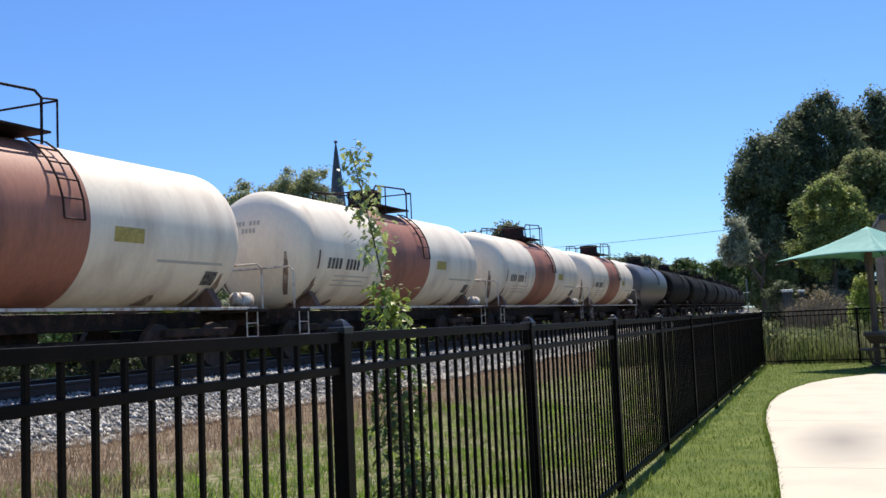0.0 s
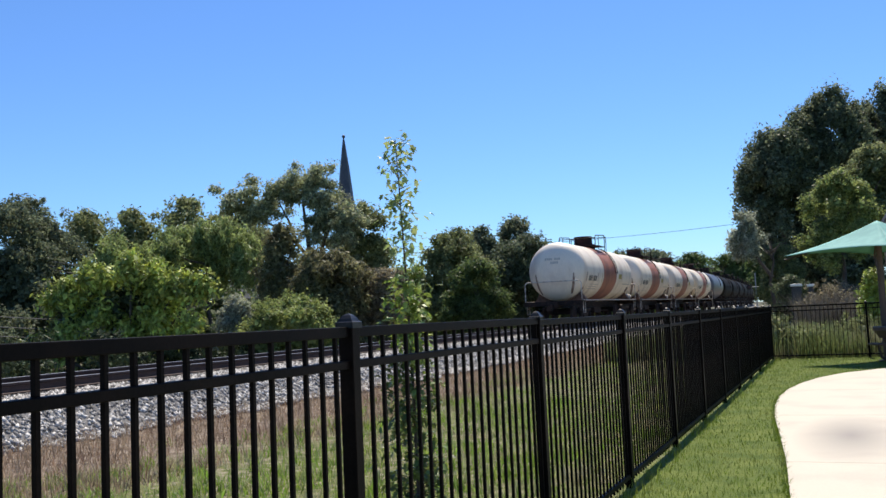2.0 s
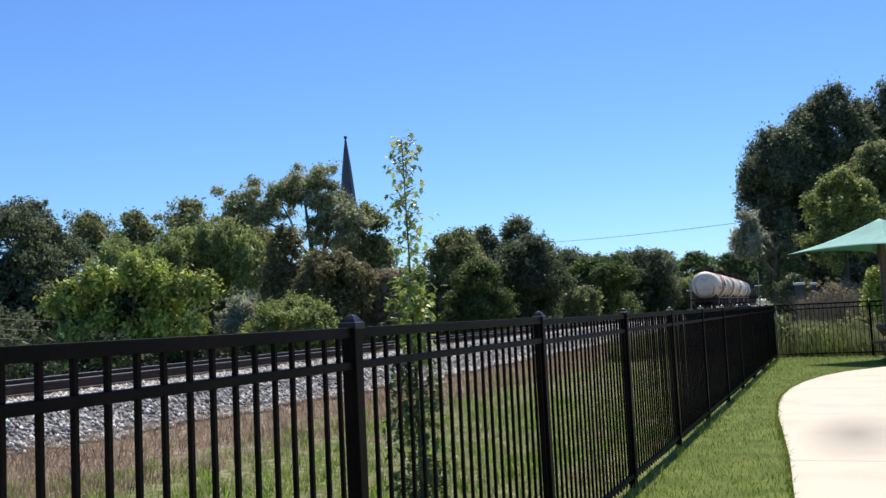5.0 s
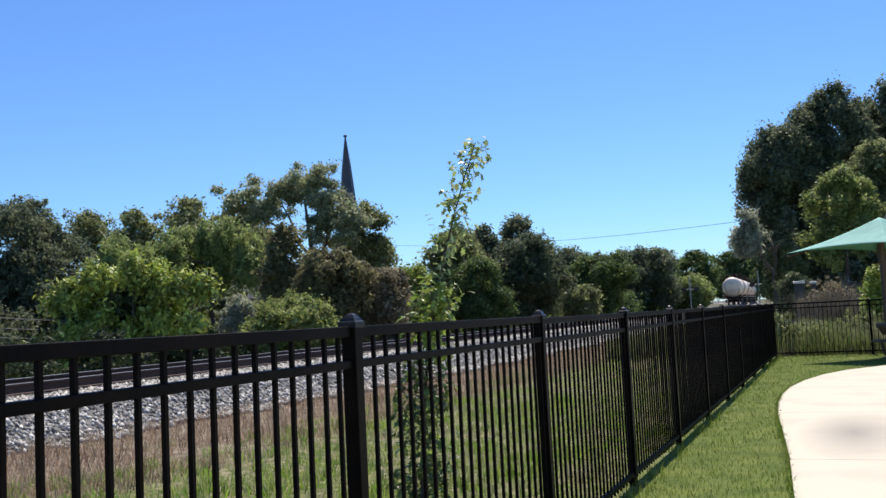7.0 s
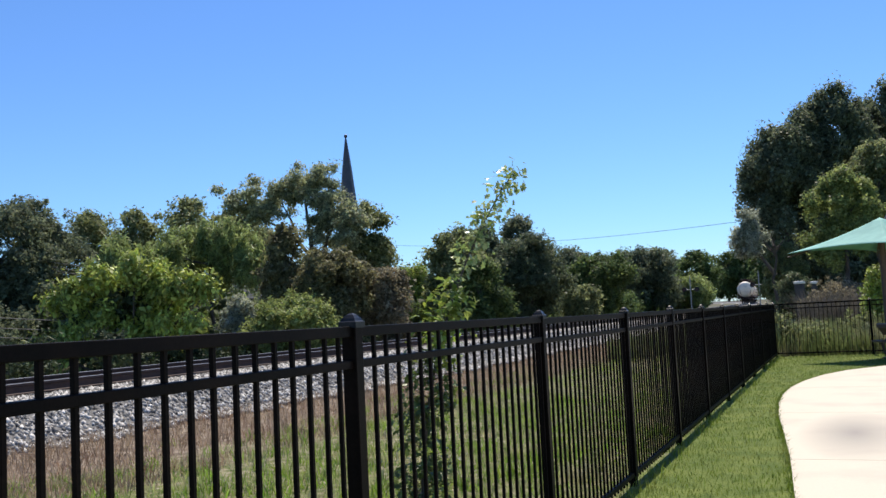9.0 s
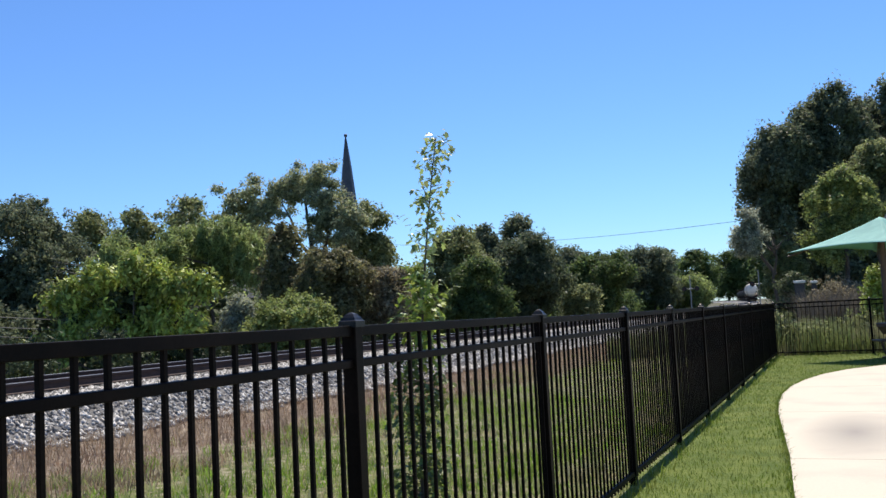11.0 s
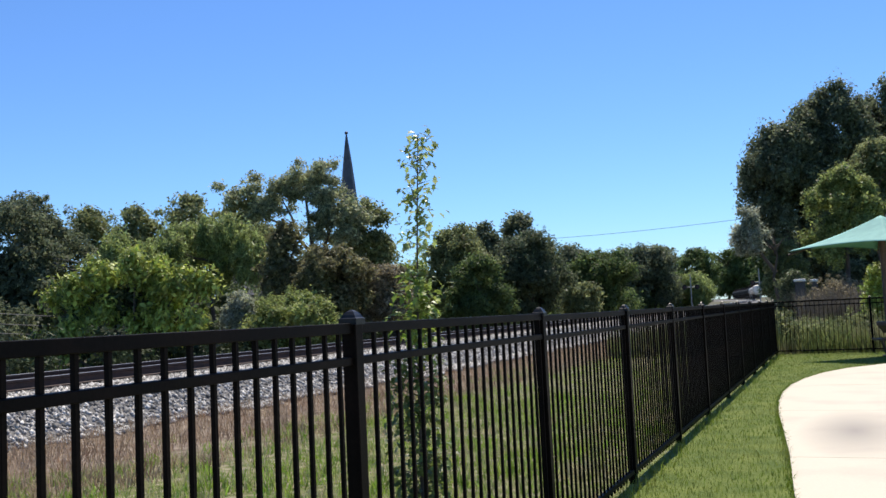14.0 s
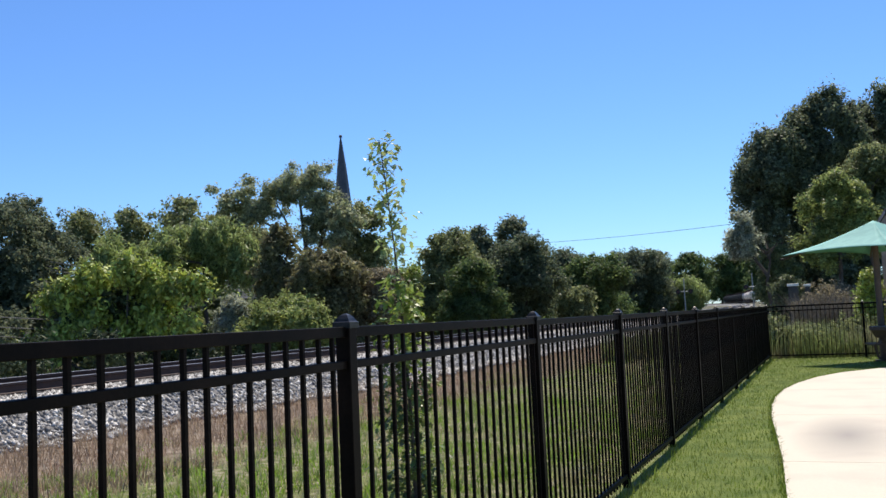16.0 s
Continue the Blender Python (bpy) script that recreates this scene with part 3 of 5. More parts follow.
def make_car(shell_mat, banded, label, stencils):
    rs = random.Random(31)
    car = thing("tank_car", label, "tank car", "tank cars of the passing train")
    part("tank", tank_shell(), shell_mat, car, smooth=True)
    dark = DARK_STEEL
    trim = PALE_STEEL if banded else DARK_STEEL
    if banded:
        part("painted_band", sleeve(-1.68, 1.42, TANK_R + 0.008), RUST_BAND, car, "faded rust-red band round the middle", smooth=True)
    # sill, walkway edge, end platforms
    part("centre_sill", box(bmesh.new(), 0.55, 13.6, 0.32, pose(0, 0, 0.98), 0.02), dark, car)
    for s in (-1, 1):
        part("side_rail", box(bmesh.new(), 0.05, 12.5, 0.055, pose(s * 1.42, 0, 1.17), 0.01), PALE_STEEL if banded else dark, car, "pale worn running board")
    bm = box(bmesh.new(), 1.3, 1.5, 0.30, pose(0.25, -1.3, 0.66), 0.04)
    rod(bm, (-0.5, 0.7, 0.72), (-0.5, 2.0, 0.72), 0.20, seg=12)
    for x in (-0.35, 0.35):
        rod(bm, (x, -3.6, 0.62), (x, 3.6, 0.62), 0.035, seg=6)
    part("brake_rigging", bm, dark, car)
    for e in (-1, 1):
        bm = box(bmesh.new(), 2.9, 0.75, 0.07, pose(0, e * 6.25, 1.13), 0.01)
        box(bm, 2.9, 0.06, 0.22, pose(0, e * 6.62, 1.06), 0.01)
        part("end_platform", bm, dark, car)
        bm = rod(bmesh.new(), (0, e * 6.8, 0.86), (0, e * 7.32, 0.86), 0.10, seg=8)
        box(bm, 0.28, 0.24, 0.34, pose(0, e * 7.24, 0.86), 0.04)
        part("coupler", bm, dark, car)
        # saddle plates that carry the tank
        for s in (-1, 1):
            bm = bmesh.new()
            ring0 = []
            for k in range(7):
                a = radians(-78 + 5.5 * k)
                ring0.append((s * (TANK_R + 0.03) * math.cos(a), TANK_Z + (TANK_R + 0.03) * math.sin(a)))
            pts = ring0 + [(s * 1.30, 1.18), (s * 0.30, 1.18)]
            loft(bm, [[(x, e * 5.15 + d, z) for x, z in pts] for d in (-0.11, 0.11)])
            part("saddle", bm, RUSTY if banded else dark, car, "rust-streaked tank saddle")
        make_truck(car, e * 4.75)
        # bent hand rail round the head of the tank, on posts
        bm = bmesh.new()
        y = e * 6.5
        pipe(bm, [(-1.40, y, 1.15), (-1.40, y, 2.02), (-1.30, y, 2.12), (1.30, y, 2.12), (1.40, y, 2.02), (1.40, y, 1.15)], 0.024)
        part("end_hand_rail", bm, trim, car, "bent pale steel hand rail")
        for s in (-1, 1):
            bm = bmesh.new()
            for k in (-0.2, 0.2):
                rod(bm, (s * 1.40, e * 6.1 + k, 0.55), (s * 1.40, e * 6.1 + k, 1.16), 0.016, seg=6)
            for k in range(2):
                rod(bm, (s * 1.40, e * 6.1 - 0.2, 0.58 + 0.28 * k), (s * 1.40, e * 6.1 + 0.2, 0.58 + 0.28 * k), 0.014, seg=6)
            part("corner_ladder", bm, trim, car)
    bm = bmesh.new()
    for (y0, r0), (y1, r1) in zip(((6.10, 0.08), (6.16, 0.17), (6.62, 0.17)), ((6.16, 0.17), (6.62, 0.17), (6.68, 0.08))):
        rod(bm, (0.95, y0, 1.36), (0.95, y1, 1.36), r0, r1, seg=14)
    part("air_reservoir", bm, PALE_STEEL if banded else dark, car, "white painted air tank" if banded else "", smooth=True)
    # manway housing, platform and railing on top
    top = TANK_Z + TANK_R
    bm = bmesh.new()
    rod(bm, (0, 0, top - 0.1), (0, 0, top + 0.16), 0.62, seg=18)
    rod(bm, (0, 0, top + 0.12), (0, 0, top + 0.54), 0.50, 0.48, seg=18)
    rod(bm, (0, 0, top + 0.52), (0, 0, top + 0.60), 0.53, 0.48, seg=18)
    part("manway_housing", bm, HOUSING if banded else dark, car, "dark brown valve housing" if banded else "black valve housing")
    bm = box(bmesh.new(), 1.9, 1.7, 0.04, pose(0, 0.25, top + 0.04), 0.005)
    part("top_platform", bm, dark, car)
    bm = bmesh.new()
    for s in (-1, 1):
        pipe(bm, [(s * 0.98, -1.35, top - 0.1), (s * 0.98, -1.35, top + 0.42), (s * 0.98, -1.22, top + 0.55), (s * 0.98, 0.72, top + 0.66), (s * 0.98, 0.86, top + 0.56), (s * 0.98, 0.86, top - 0.2)], 0.024)
        for y in (-0.6, 1.2):
            pipe(bm, [(s * 0.98, y, top - 0.2), (s * 0.98, y, top + 0.60)], 0.018)
        pipe(bm, [(s * 0.98, 0.86, top + 0.56), (s * 0.98, 1.2, top + 0.60)], 0.018)
    for y, z in ((-1.35, 0.42), (1.2, 0.58)):
        pipe(bm, [(-0.98, y, top + z), (0.98, y, top + z)], 0.02)
    part("platform_railing", bm, dark, car, "dark tubular railing round the hatch")
    # side ladders down from the platform
    metal = HOUSING if banded else dark
    for s in (-1, 1):
        ladder = None
        for y in (0.75, 1.2):
            turns = [radians(62 - 12.5 * k) for k in range(6)]
            bm = pipe(bmesh.new(), [(s * (TANK_R + 0.10) * math.cos(a), y, TANK_Z + (TANK_R + 0.10) * math.sin(a)) for a in turns], 0.02)
            if ladder is None:
                ladder = part("side_ladder", bm, metal, car)
            else:
                part("stile", bm, metal, ladder)
        rung = bpy.data.meshes.new("rung")
        bm = rod(bmesh.new(), (0, -0.225, 0), (0, 0.225, 0), 0.015, seg=6)
        bm.to_mesh(rung)
        bm.free()
        rung.materials.append(metal)
        for a in turns:
            share("rung", rung, ladder, pose(s * (TANK_R + 0.10) * math.cos(a), 0.975, TANK_Z + (TANK_R + 0.10) * math.sin(a)))
    if stencils:
        for s in (-1, 1):
            w, gap, y0 = 0.13, 0.19, -4.85
            for k in (0, 1, 2, 3, 5, 6, 7, 8):
                bm = bmesh.new()
                y = s * (y0 + gap * k)
                skin_patch(bm, min(y, y + s * w), max(y, y + s * w), -0.50, -0.24, s)
                part("car_number", bm, STENCIL, car, "black stencilled mark worn to a bar")
            for k, wide in enumerate((1.9, 1.6, 1.8)):
                bm = bmesh.new()
                y = s * -4.4
                skin_patch(bm, min(y, y + s * wide), max(y, y + s * wide), -0.68 - 0.11 * k, -0.65 - 0.11 * k, s)
                part("small_lettering", bm, PALE_STENCIL, car)
            # rust run down from the saddles and grime along the belly
            for y, half, top in ((-5.25, 0.16, -0.62), (5.30, 0.14, -0.70), (-4.75, 0.10, -0.95), (4.85, 0.09, -1.0), (3.6, 0.22, -1.16), (-3.7, 0.18, -1.18)):
                bm, cols = bmesh.new(), []
                for j in range(9):
                    u = j / 4 - 1
                    rise = (top + 1.36) * max(0.04, (1 - u * u) ** 0.5 * rs.uniform(0.7, 1.0))
                    col = []
                    for k in range(6):
                        z = -1.36 + rise * k / 5
                        col.append(bm.verts.new((s * math.sqrt((TANK_R + 0.005) ** 2 - z * z), s * y + half * u, TANK_Z + z)))
                    cols.append(col)
                for a, b in zip(cols, cols[1:]):
                    for k in range(5):
                        bm.faces.new((a[k], b[k], b[k + 1], a[k + 1]))
                part("rust_streak", bm, RUST_STAIN, car, "brown rust run on the tank side")
            for y, m in ((-2.0, YELLOW_PLATE), (-5.3, PALE_STENCIL), (-2.95, PALE_STENCIL)):
                bm = bmesh.new()
                skin_patch(bm, s * y - 0.035, s * y + 0.035, -0.52, -0.08, s)
                part("edge_strip", bm, m if m is YELLOW_PLATE else RUSTY, car)
            bm = bmesh.new()
            skin_patch(bm, min(s * 2.0, s * 2.75), max(s * 2.0, s * 2.75), -0.30, -0.04, s)
            part("notice", bm, YELLOW_PLATE, car, "faded yellow notice")
            bm = bmesh.new()
            skin_patch(bm, min(s * 3.2, s * 5.2), max(s * 3.2, s * 5.2), -0.60, -0.55, s)
            part("small_lettering", bm, PALE_STENCIL, car)
            bm = bmesh.new()
            skin_patch(bm, min(s * 4.75, s * 5.15), max(s * 4.75, s * 5.15), -0.98, -0.72, s)
            part("placard", bm, STENCIL, car, "dark square placard")
        for e in (-1, 1):
            for s in (-1, 1):
                bm = bmesh.new()
                row = []
                for k in range(13):
                    u = k / 12
                    pair = []
                    for w in (-1, 1):
                        x, z = 0.95 - 0.22 * u * u + w * (0.02 + 0.10 * u * (1.2 - u)), -0.12 - 1.0 * u
                        q = max(0.0, 1 - ((x * x + z * z) / TANK_R ** 2) ** (1 / 0.9))
                        pair.append(bm.verts.new((s * x, e * (TANK_HALF - HEAD + HEAD * math.sqrt(q) + 0.012), TANK_Z + z)))
                    row.append(pair)
                for a, b in zip(row, row[1:]):
                    bm.faces.new((a[0], a[1], b[1], b[0]))
                part("rust_streak", bm, RUST_STAIN, car, "dark rust streak down the tank head")
            for k, lo in [(k, 0.54) for k in (-4, -3, -2, -1, 1, 2, 3)] + [(k, 0.36) for k in (-1, 0, 1, 2)]:
                bm = bmesh.new()
                head_patch(bm, k * 0.10 - 0.032, k * 0.10 + 0.032, lo, lo + 0.11, e)
                part("head_lettering", bm, PALE_STENCIL, car)
    return car


def make_train():
    white = make_car(WHITE_TANK, True, "grimy white tank car with a rust-red middle band", True)
    grey = make_car(GREY_TANK, False, "dull grey tank car with black fittings", False)
    black = make_car(BLACK_TANK, False, "dusty black tank car with black fittings", False)
    cars = [white] + [copy_thing(white, Matrix()) for _ in range(3)] + [grey, black] + [copy_thing(black, Matrix()) for _ in range(9)]
    return cars


# ---- trees ----


def crown_mesh(name, mat, blobs, count, size, seed, droop=0.0, narrow=1.0, per_clump=26, folded=False):
    """Leaves in loose clumps on the shells of a crown's lobes, with gaps between the clumps: blobs are (x, y, z, rx, ry, rz)."""
    rng = np.random.default_rng(seed)
    b = np.array(blobs, float)
    area = b[:, 3] * b[:, 5]
    count, size = int(count * (2.4 if folded else 4.2)), size * 0.66
    n = max(8, count // per_clump)
    per = rng.choice(len(b), size=n, p=area / area.sum())
    d = rng.normal(0, 1, (n, 3)) + np.array([0, 0, 0.4])
    d /= np.linalg.norm(d, axis=1)[:, None]
    rad = np.where(rng.random(n) < 0.14, rng.uniform(1.0, 1.25, n), rng.uniform(0.5, 1.0, n))
    clump = b[per, :3] + d * b[per, 3:] * rad[:, None]
    reach = size * np.where(rad > 1.0, rng.uniform(0.9, 1.8, n), rng.uniform(1.3, 3.8, n))
    k = rng.integers(0, n, count)
    o = rng.normal(0, 1, (count, 3)) + np.array([0, 0, 0.2])
    o /= np.linalg.norm(o, axis=1)[:, None]
    c = clump[k] + o * np.array([1.0, 1.0, 0.75 + 0.6 * droop]) * (reach[k] * rng.uniform(0.25, 1.15, count))[:, None]
    out = 0.6 * o + 0.4 * d[k] + rng.normal(0, 0.7, (count, 3)) + np.array([0, 0, 0.3])
    out /= np.linalg.norm(out, axis=1)[:, None]
    t = rng.normal(0, 1, (count, 3)) + np.array([0, 0, -1.4 * droop])
    t -= out * (t * out).sum(1)[:, None]
    t /= np.linalg.norm(t, axis=1)[:, None]
    s = np.cross(out, t)
    L = size * rng.uniform(0.55, 1.3, count)[:, None] / narrow ** 0.5 * np.where(rad[k] < 0.75, 1.4, 1.0)[:, None]
    Wd = L * rng.uniform(0.5, 0.9, (count, 1)) * narrow
    if folded:
        v = np.stack([c - t * L * 0.5, c + s * Wd * 0.5 + out * L * 0.08, c + t * L * 0.5, c - s * Wd * 0.5 + out * L * 0.08], 1)
    else:
        v = np.stack([c - t * L * 0.5 - s * Wd * 0.5, c - t * L * 0.3 + s * Wd * 0.5, c + t * L * 0.5], 1)
    v[:, :, 2] = np.maximum(v[:, :, 2], -0.1)
    f = np.arange(count * v.shape[1]).reshape(-1, v.shape[1])
    return mesh_from_arrays(name, v.reshape(-1, 3), f, mat)


def lobes(h, z0, r, n, seed, spread=0.62, small=0.5):
    """Uneven lobes that fill a crown from z0 to h with radius r, round the origin."""
    rng = random.Random(seed)
    out = []
    half = (h - z0) / 2
    for i in range(int(n * 1.6)):
        z = rng.uniform(-0.9, 0.9)
        a = rng.uniform(0, 2 * math.pi)
        reach = math.sqrt(max(0.05, 1 - z * z)) * (spread + 0.2) * rng.uniform(0.45, 1.1)
        rr = r * rng.uniform(0.17, small * 0.72)
        if rng.random() < 0.25:
            reach, rr = reach * 1.28, rr * 0.65
        zz = z0 + half + z * (half - rr * 0.55)
        out.append((reach * r * math.cos(a), reach * r * math.sin(a), zz, rr, rr, rr * rng.uniform(0.75, 1.1)))
    for k in range(4):
        a, z = 1.57 * k + rng.random(), rng.uniform(-0.45, 0.4)
        rr = r * rng.uniform(0.38, 0.5)
        out.append((0.42 * r * math.cos(a), 0.42 * r * math.sin(a), z0 + half + z * half, rr, rr, min(half * 0.62, rr * 1.5)))
    for k in range(3):
        a = 2.1 * k + rng.random()
        out.append((r * 0.2 * math.cos(a), r * 0.2 * math.sin(a), h - r * rng.uniform(0.22, 0.4), r * 0.22, r * 0.22, r * 0.24))
    return out


def plumes(h, z0, r, n, seed, wide, tall):
    """Upright or hanging plumes of foliage, as long as tall, that make a soft streaky crown with an uneven top."""
    rng = random.Random(seed)
    out = []
    for _ in range(n):
        a, u = rng.uniform(0, 2 * math.pi), math.sqrt(rng.random())
        rz = rng.uniform(*tall)
        roof = z0 + (h - z0) * (0.55 + 0.45 * math.sqrt(max(0.0, 1 - u * u))) - rng.uniform(0, 0.10) * (h - z0)
        z = roof - rz if rng.random() < 0.55 else rng.uniform(z0 + rz * 0.6, max(z0 + rz * 0.7, roof - rz))
        w = rng.uniform(*wide)
        out.append((r * u * 0.92 * math.cos(a), r * u * 0.92 * math.sin(a), z, w, w, rz))
    return out


def trunk_mesh(h, z0, r, seed, limbs=6, thick=0.05):
    bm = bmesh.new()
    rng = random.Random(seed)
    t = max(0.06, h * thick * 0.6)
    pts = [Vector((0, 0, -0.25))]
    for k in range(1, 5):
        pts.append(Vector((rng.uniform(-1, 1) * r * 0.06 * k, rng.uniform(-1, 1) * r * 0.06 * k, h * 0.72 * k / 4)))
    for k, (p, q) in enumerate(zip(pts, pts[1:])):
        rod(bm, p, q, t * (1 - 0.2 * k), t * (0.8 - 0.2 * k), seg=9)
    for i in range(limbs):
        f = rng.uniform(0.45, 0.95)
        p = pts[2].lerp(pts[4], f) if f > 0.5 else pts[1].lerp(pts[2], f * 2)
        a = rng.uniform(0, 6.28)
        q = p + Vector((math.cos(a) * r * 0.55, math.sin(a) * r * 0.55, (h - z0) * rng.uniform(0.1, 0.28)))
        mid = p.lerp(q, 0.5) + Vector((0, 0, -0.05 * r))
        rod(bm, p, mid, t * 0.4, t * 0.28, seg=6), rod(bm, mid, q, t * 0.28, t * 0.1, seg=6)
    return bm


WORDS = {"shade": "shade-darkened green", "lime": "light yellow-green", "pale": "pale grey-green", "dark": "dark green", "feather": "feathery mid-green", "olive": "olive green", "bright": "bright yellow-green", "mid": "green",
         "greygreen": "grey-green", "vine": "vine-covered dark", "brown": "brown withered vine-covered"}


def make_tree(kind, leaf, x, y, h, z0, r, count, size, seed, shift=0.0):
    g = ground_z(x, y)
    shrub = kind == "shrub"
    word = WORDS[leaf]
    label = {"tree": word + " broadleaf tree with a dense uneven crown", "sparse": word + " tree with a thin open crown", "cascade": word + " tall tree with hanging cascades of foliage", "shrub": word + " bushy shrub beside the track"}[kind]
    tree = thing("shrub" if shrub else "tree", label, "shrub" if shrub else "tree", at=(x, y, g))
    h, z0 = h - g, (-0.1 if shrub else z0 - g)
    if not shrub and kind != "sparse":
        z0 = max(0.2, z0 * 0.8)
    bm = trunk_mesh(h, z0, r, seed, 9 if kind == "sparse" else 6, 0.022 if shrub else 0.035)
    if shift:
        rod(bm, (0, 0, h * 0.4), (shift, 0, h * 0.75), 0.14, 0.05)
    part("trunk", bm, BARK, tree)
    n = 7 if kind == "sparse" else (9 if shrub else 13)
    bl = lobes(h, z0, r, n + int((h - z0) / max(r, 0.5) * 3), seed, 0.62 if kind != "sparse" else 0.75, 0.5 if kind != "sparse" else 0.36)
    if leaf == "feather" and not shrub:
        bl = plumes(h, z0, r, int(34 + 10 * r), seed, (0.16, 0.38), (0.6, 1.2))
    elif kind == "cascade":
        bl = plumes(h + 0.5, z0, r * 1.11, int(42 + 9 * r), seed, (0.45, 0.85), (0.8, 1.7))
    elif leaf == "lime":
        bl = plumes(h, z0, r, 44, seed, (0.25, 0.5), (0.35, 0.75))
    bl = [(b[0] + shift, *b[1:]) for b in bl]
    share("crown", crown_mesh("crown", LEAF[leaf], bl, count, size, seed, 1.0 if leaf in ("feather", "bright") or kind == "cascade" else 0.2, 0.3 if leaf == "feather" else 1.0), tree, Matrix())
    return tree


# kind, foliage, x, y, height of the top, foot of the crown, radius, leaves, leaf size
TREES = [
    ("tree", "dark", -33.8, 31.0, 7.7, 1.2, 3.2, 13000, 0.22),
    ("shrub", "dark", -29.5, 25.0, 3.2, 0.0, 2.2, 3600, 0.24),
    ("tree", "dark", -37.7, 29.4, 7.7, 1.4, 3.3, 8000, 0.24),
    ("tree", "feather", -28.4, 32.3, 5.7, 1.0, 2.0, 9000, 0.20),
    ("tree", "feather", -26.3, 35.3, 6.4, 3.9, 2.6, 12000, 0.20),
    ("sparse", "olive", -45.1, 47.9, 9.4, 5.3, 1.8, 1560, 0.30),
    ("sparse", "olive", -42.3, 49.1, 9.4, 5.1, 1.7, 1560, 0.30),
    ("sparse", "olive", -39.0, 50.4, 10.1, 5.0, 1.9, 1680, 0.30),
    ("sparse", "olive", -36.9, 51.4, 8.9, 4.8, 1.6, 1440, 0.30),
    ("shrub", "vine", -20.4, 32.4, 5.4, 0.0, 1.0, 4500, 0.20),
    ("shrub", "vine", -16.8, 29.7, 4.0, 0.0, 1.5, 9000, 0.17),
    ("shrub", "brown", -15.9, 31.7, 3.4, 0.0, 1.2, 7000, 0.17),
    ("shrub", "lime", -17.0, 27.3, 2.6, 0.0, 1.6, 6000, 0.17),
    ("tree", "olive", -21.4, 41.7, 7.2, 1.4, 1.3, 4200, 0.22),
    ("shrub", "bright", -24.8, 54.6, 4.6, 0.0, 2.0, 5000, 0.26),
    ("tree", "olive", -20.7, 51.8, 6.4, 0.8, 2.4, 9000, 0.25),
    ("shrub", "mid", -17.6, 46.8, 4.4, 0.0, 1.8, 6000, 0.22),
    ("tree", "dark", -24.2, 74.1, 9.2, 0.8, 2.2, 6000, 0.34),
    ("tree", "dark", -26.9, 73.0, 8.6, 1.0, 1.5, 3500, 0.34),
    ("tree", "greygreen", -19.4, 61.1, 6.6, 0.1, 3.1, 11000, 0.26),
    ("tree", "dark", -31.2, 116.8, 9.0, 0.2, 3.2, 4000, 0.50),
    ("tree", "mid", -20.3, 84.7, 6.3, 0.1, 3.7, 7500, 0.34),
    ("shrub", "olive", -18.3, 70.5, 3.2, 0.0, 1.6, 3000, 0.28),
    ("tree", "dark", -29.5, 139.2, 9.3, 0.8, 3.8, 4500, 0.55),
    ("tree", "dark", -24.0, 132.8, 9.2, 0.7, 4.6, 6000, 0.50),
    ("tree", "mid", -20.9, 156.1, 9.6, 0.6, 3.6, 5000, 0.55),
    ("tree", "mid", -62.0, 720.0, 38.0, 1.0, 15.0, 5000, 2.0),
    ("tree", "mid", -75.0, 720.0, 38.0, 1.0, 15.0, 5000, 2.0),
    ("tree", "mid", -38.0, 620.0, 34.0, 1.0, 14.0, 5000, 2.0),
    ("tree", "dark", -86.0, 500.0, 30.0, 1.0, 13.0, 3200, 1.7),
    ("tree", "mid", -105.0, 500.0, 30.5, 1.0, 13.0, 3200, 1.7),
    ("tree", "dark", -126.0, 510.0, 31.0, 1.0, 13.0, 3200, 1.7),
    ("shrub", "feather", -19.6, 138.0, 4.9, 0.0, 3.4, 3600, 0.45),
    ("tree", "olive", -5.7, 118.5, 6.4, 0.6, 1.9, 3600, 0.42),
    # added behind the road, mostly hidden: its dark mass stands in for canopy shade
    ("tree", "dark", -1.8, 121.0, 14.0, 0.5, 4.3, 7000, 0.5),
    ("cascade", "dark", -3.6, 78.5, 14.9, 5.2, 2.9, 11500, 0.34),
    ("cascade", "dark", -2.0, 80.7, 16.4, 2.4, 2.8, 10000, 0.34),
    ("cascade", "dark", 0.4, 81.4, 18.3, 2.4, 3.2, 14000, 0.34),
    ("cascade", "dark", 4.6, 85.3, 18.9, 2.2, 3.6, 13000, 0.34),
    ("cascade", "dark", 9.5, 87.6, 17.4, 1.9, 3.8, 8000, 0.45),
    ("tree", "olive", 2.5, 61.2, 10.6, 4.6, 2.5, 9500, 0.28),
    ("tree", "lime", 0.35, 51.5, 7.9, 3.7, 1.9, 8500, 0.21),
    ("shrub", "bright", 1.2, 36.3, 2.2, 0.0, 0.5, 2200, 0.14),
    ("shrub", "dark", -1.7, 29.2, 0.75, 0.0, 0.5, 1800, 0.10),
    ("shrub", "pale", -20.4, 29.0, 2.5, 0.0, 0.9, 2600, 0.15),
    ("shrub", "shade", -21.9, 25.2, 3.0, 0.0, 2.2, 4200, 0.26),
    ("sparse", "olive", -35.4, 52.0, 9.0, 5.0, 1.7, 1560, 0.30),
    ("sparse", "olive", -48.0, 46.6, 9.2, 5.0, 1.6, 1400, 0.30),
    ("tree", "olive", -3.7, 73.5, 5.6, 0.3, 1.5, 5000, 0.26),
    ("shrub", "greygreen", -2.7, 66.5, 3.0, 0.0, 1.1, 3000, 0.22),
]


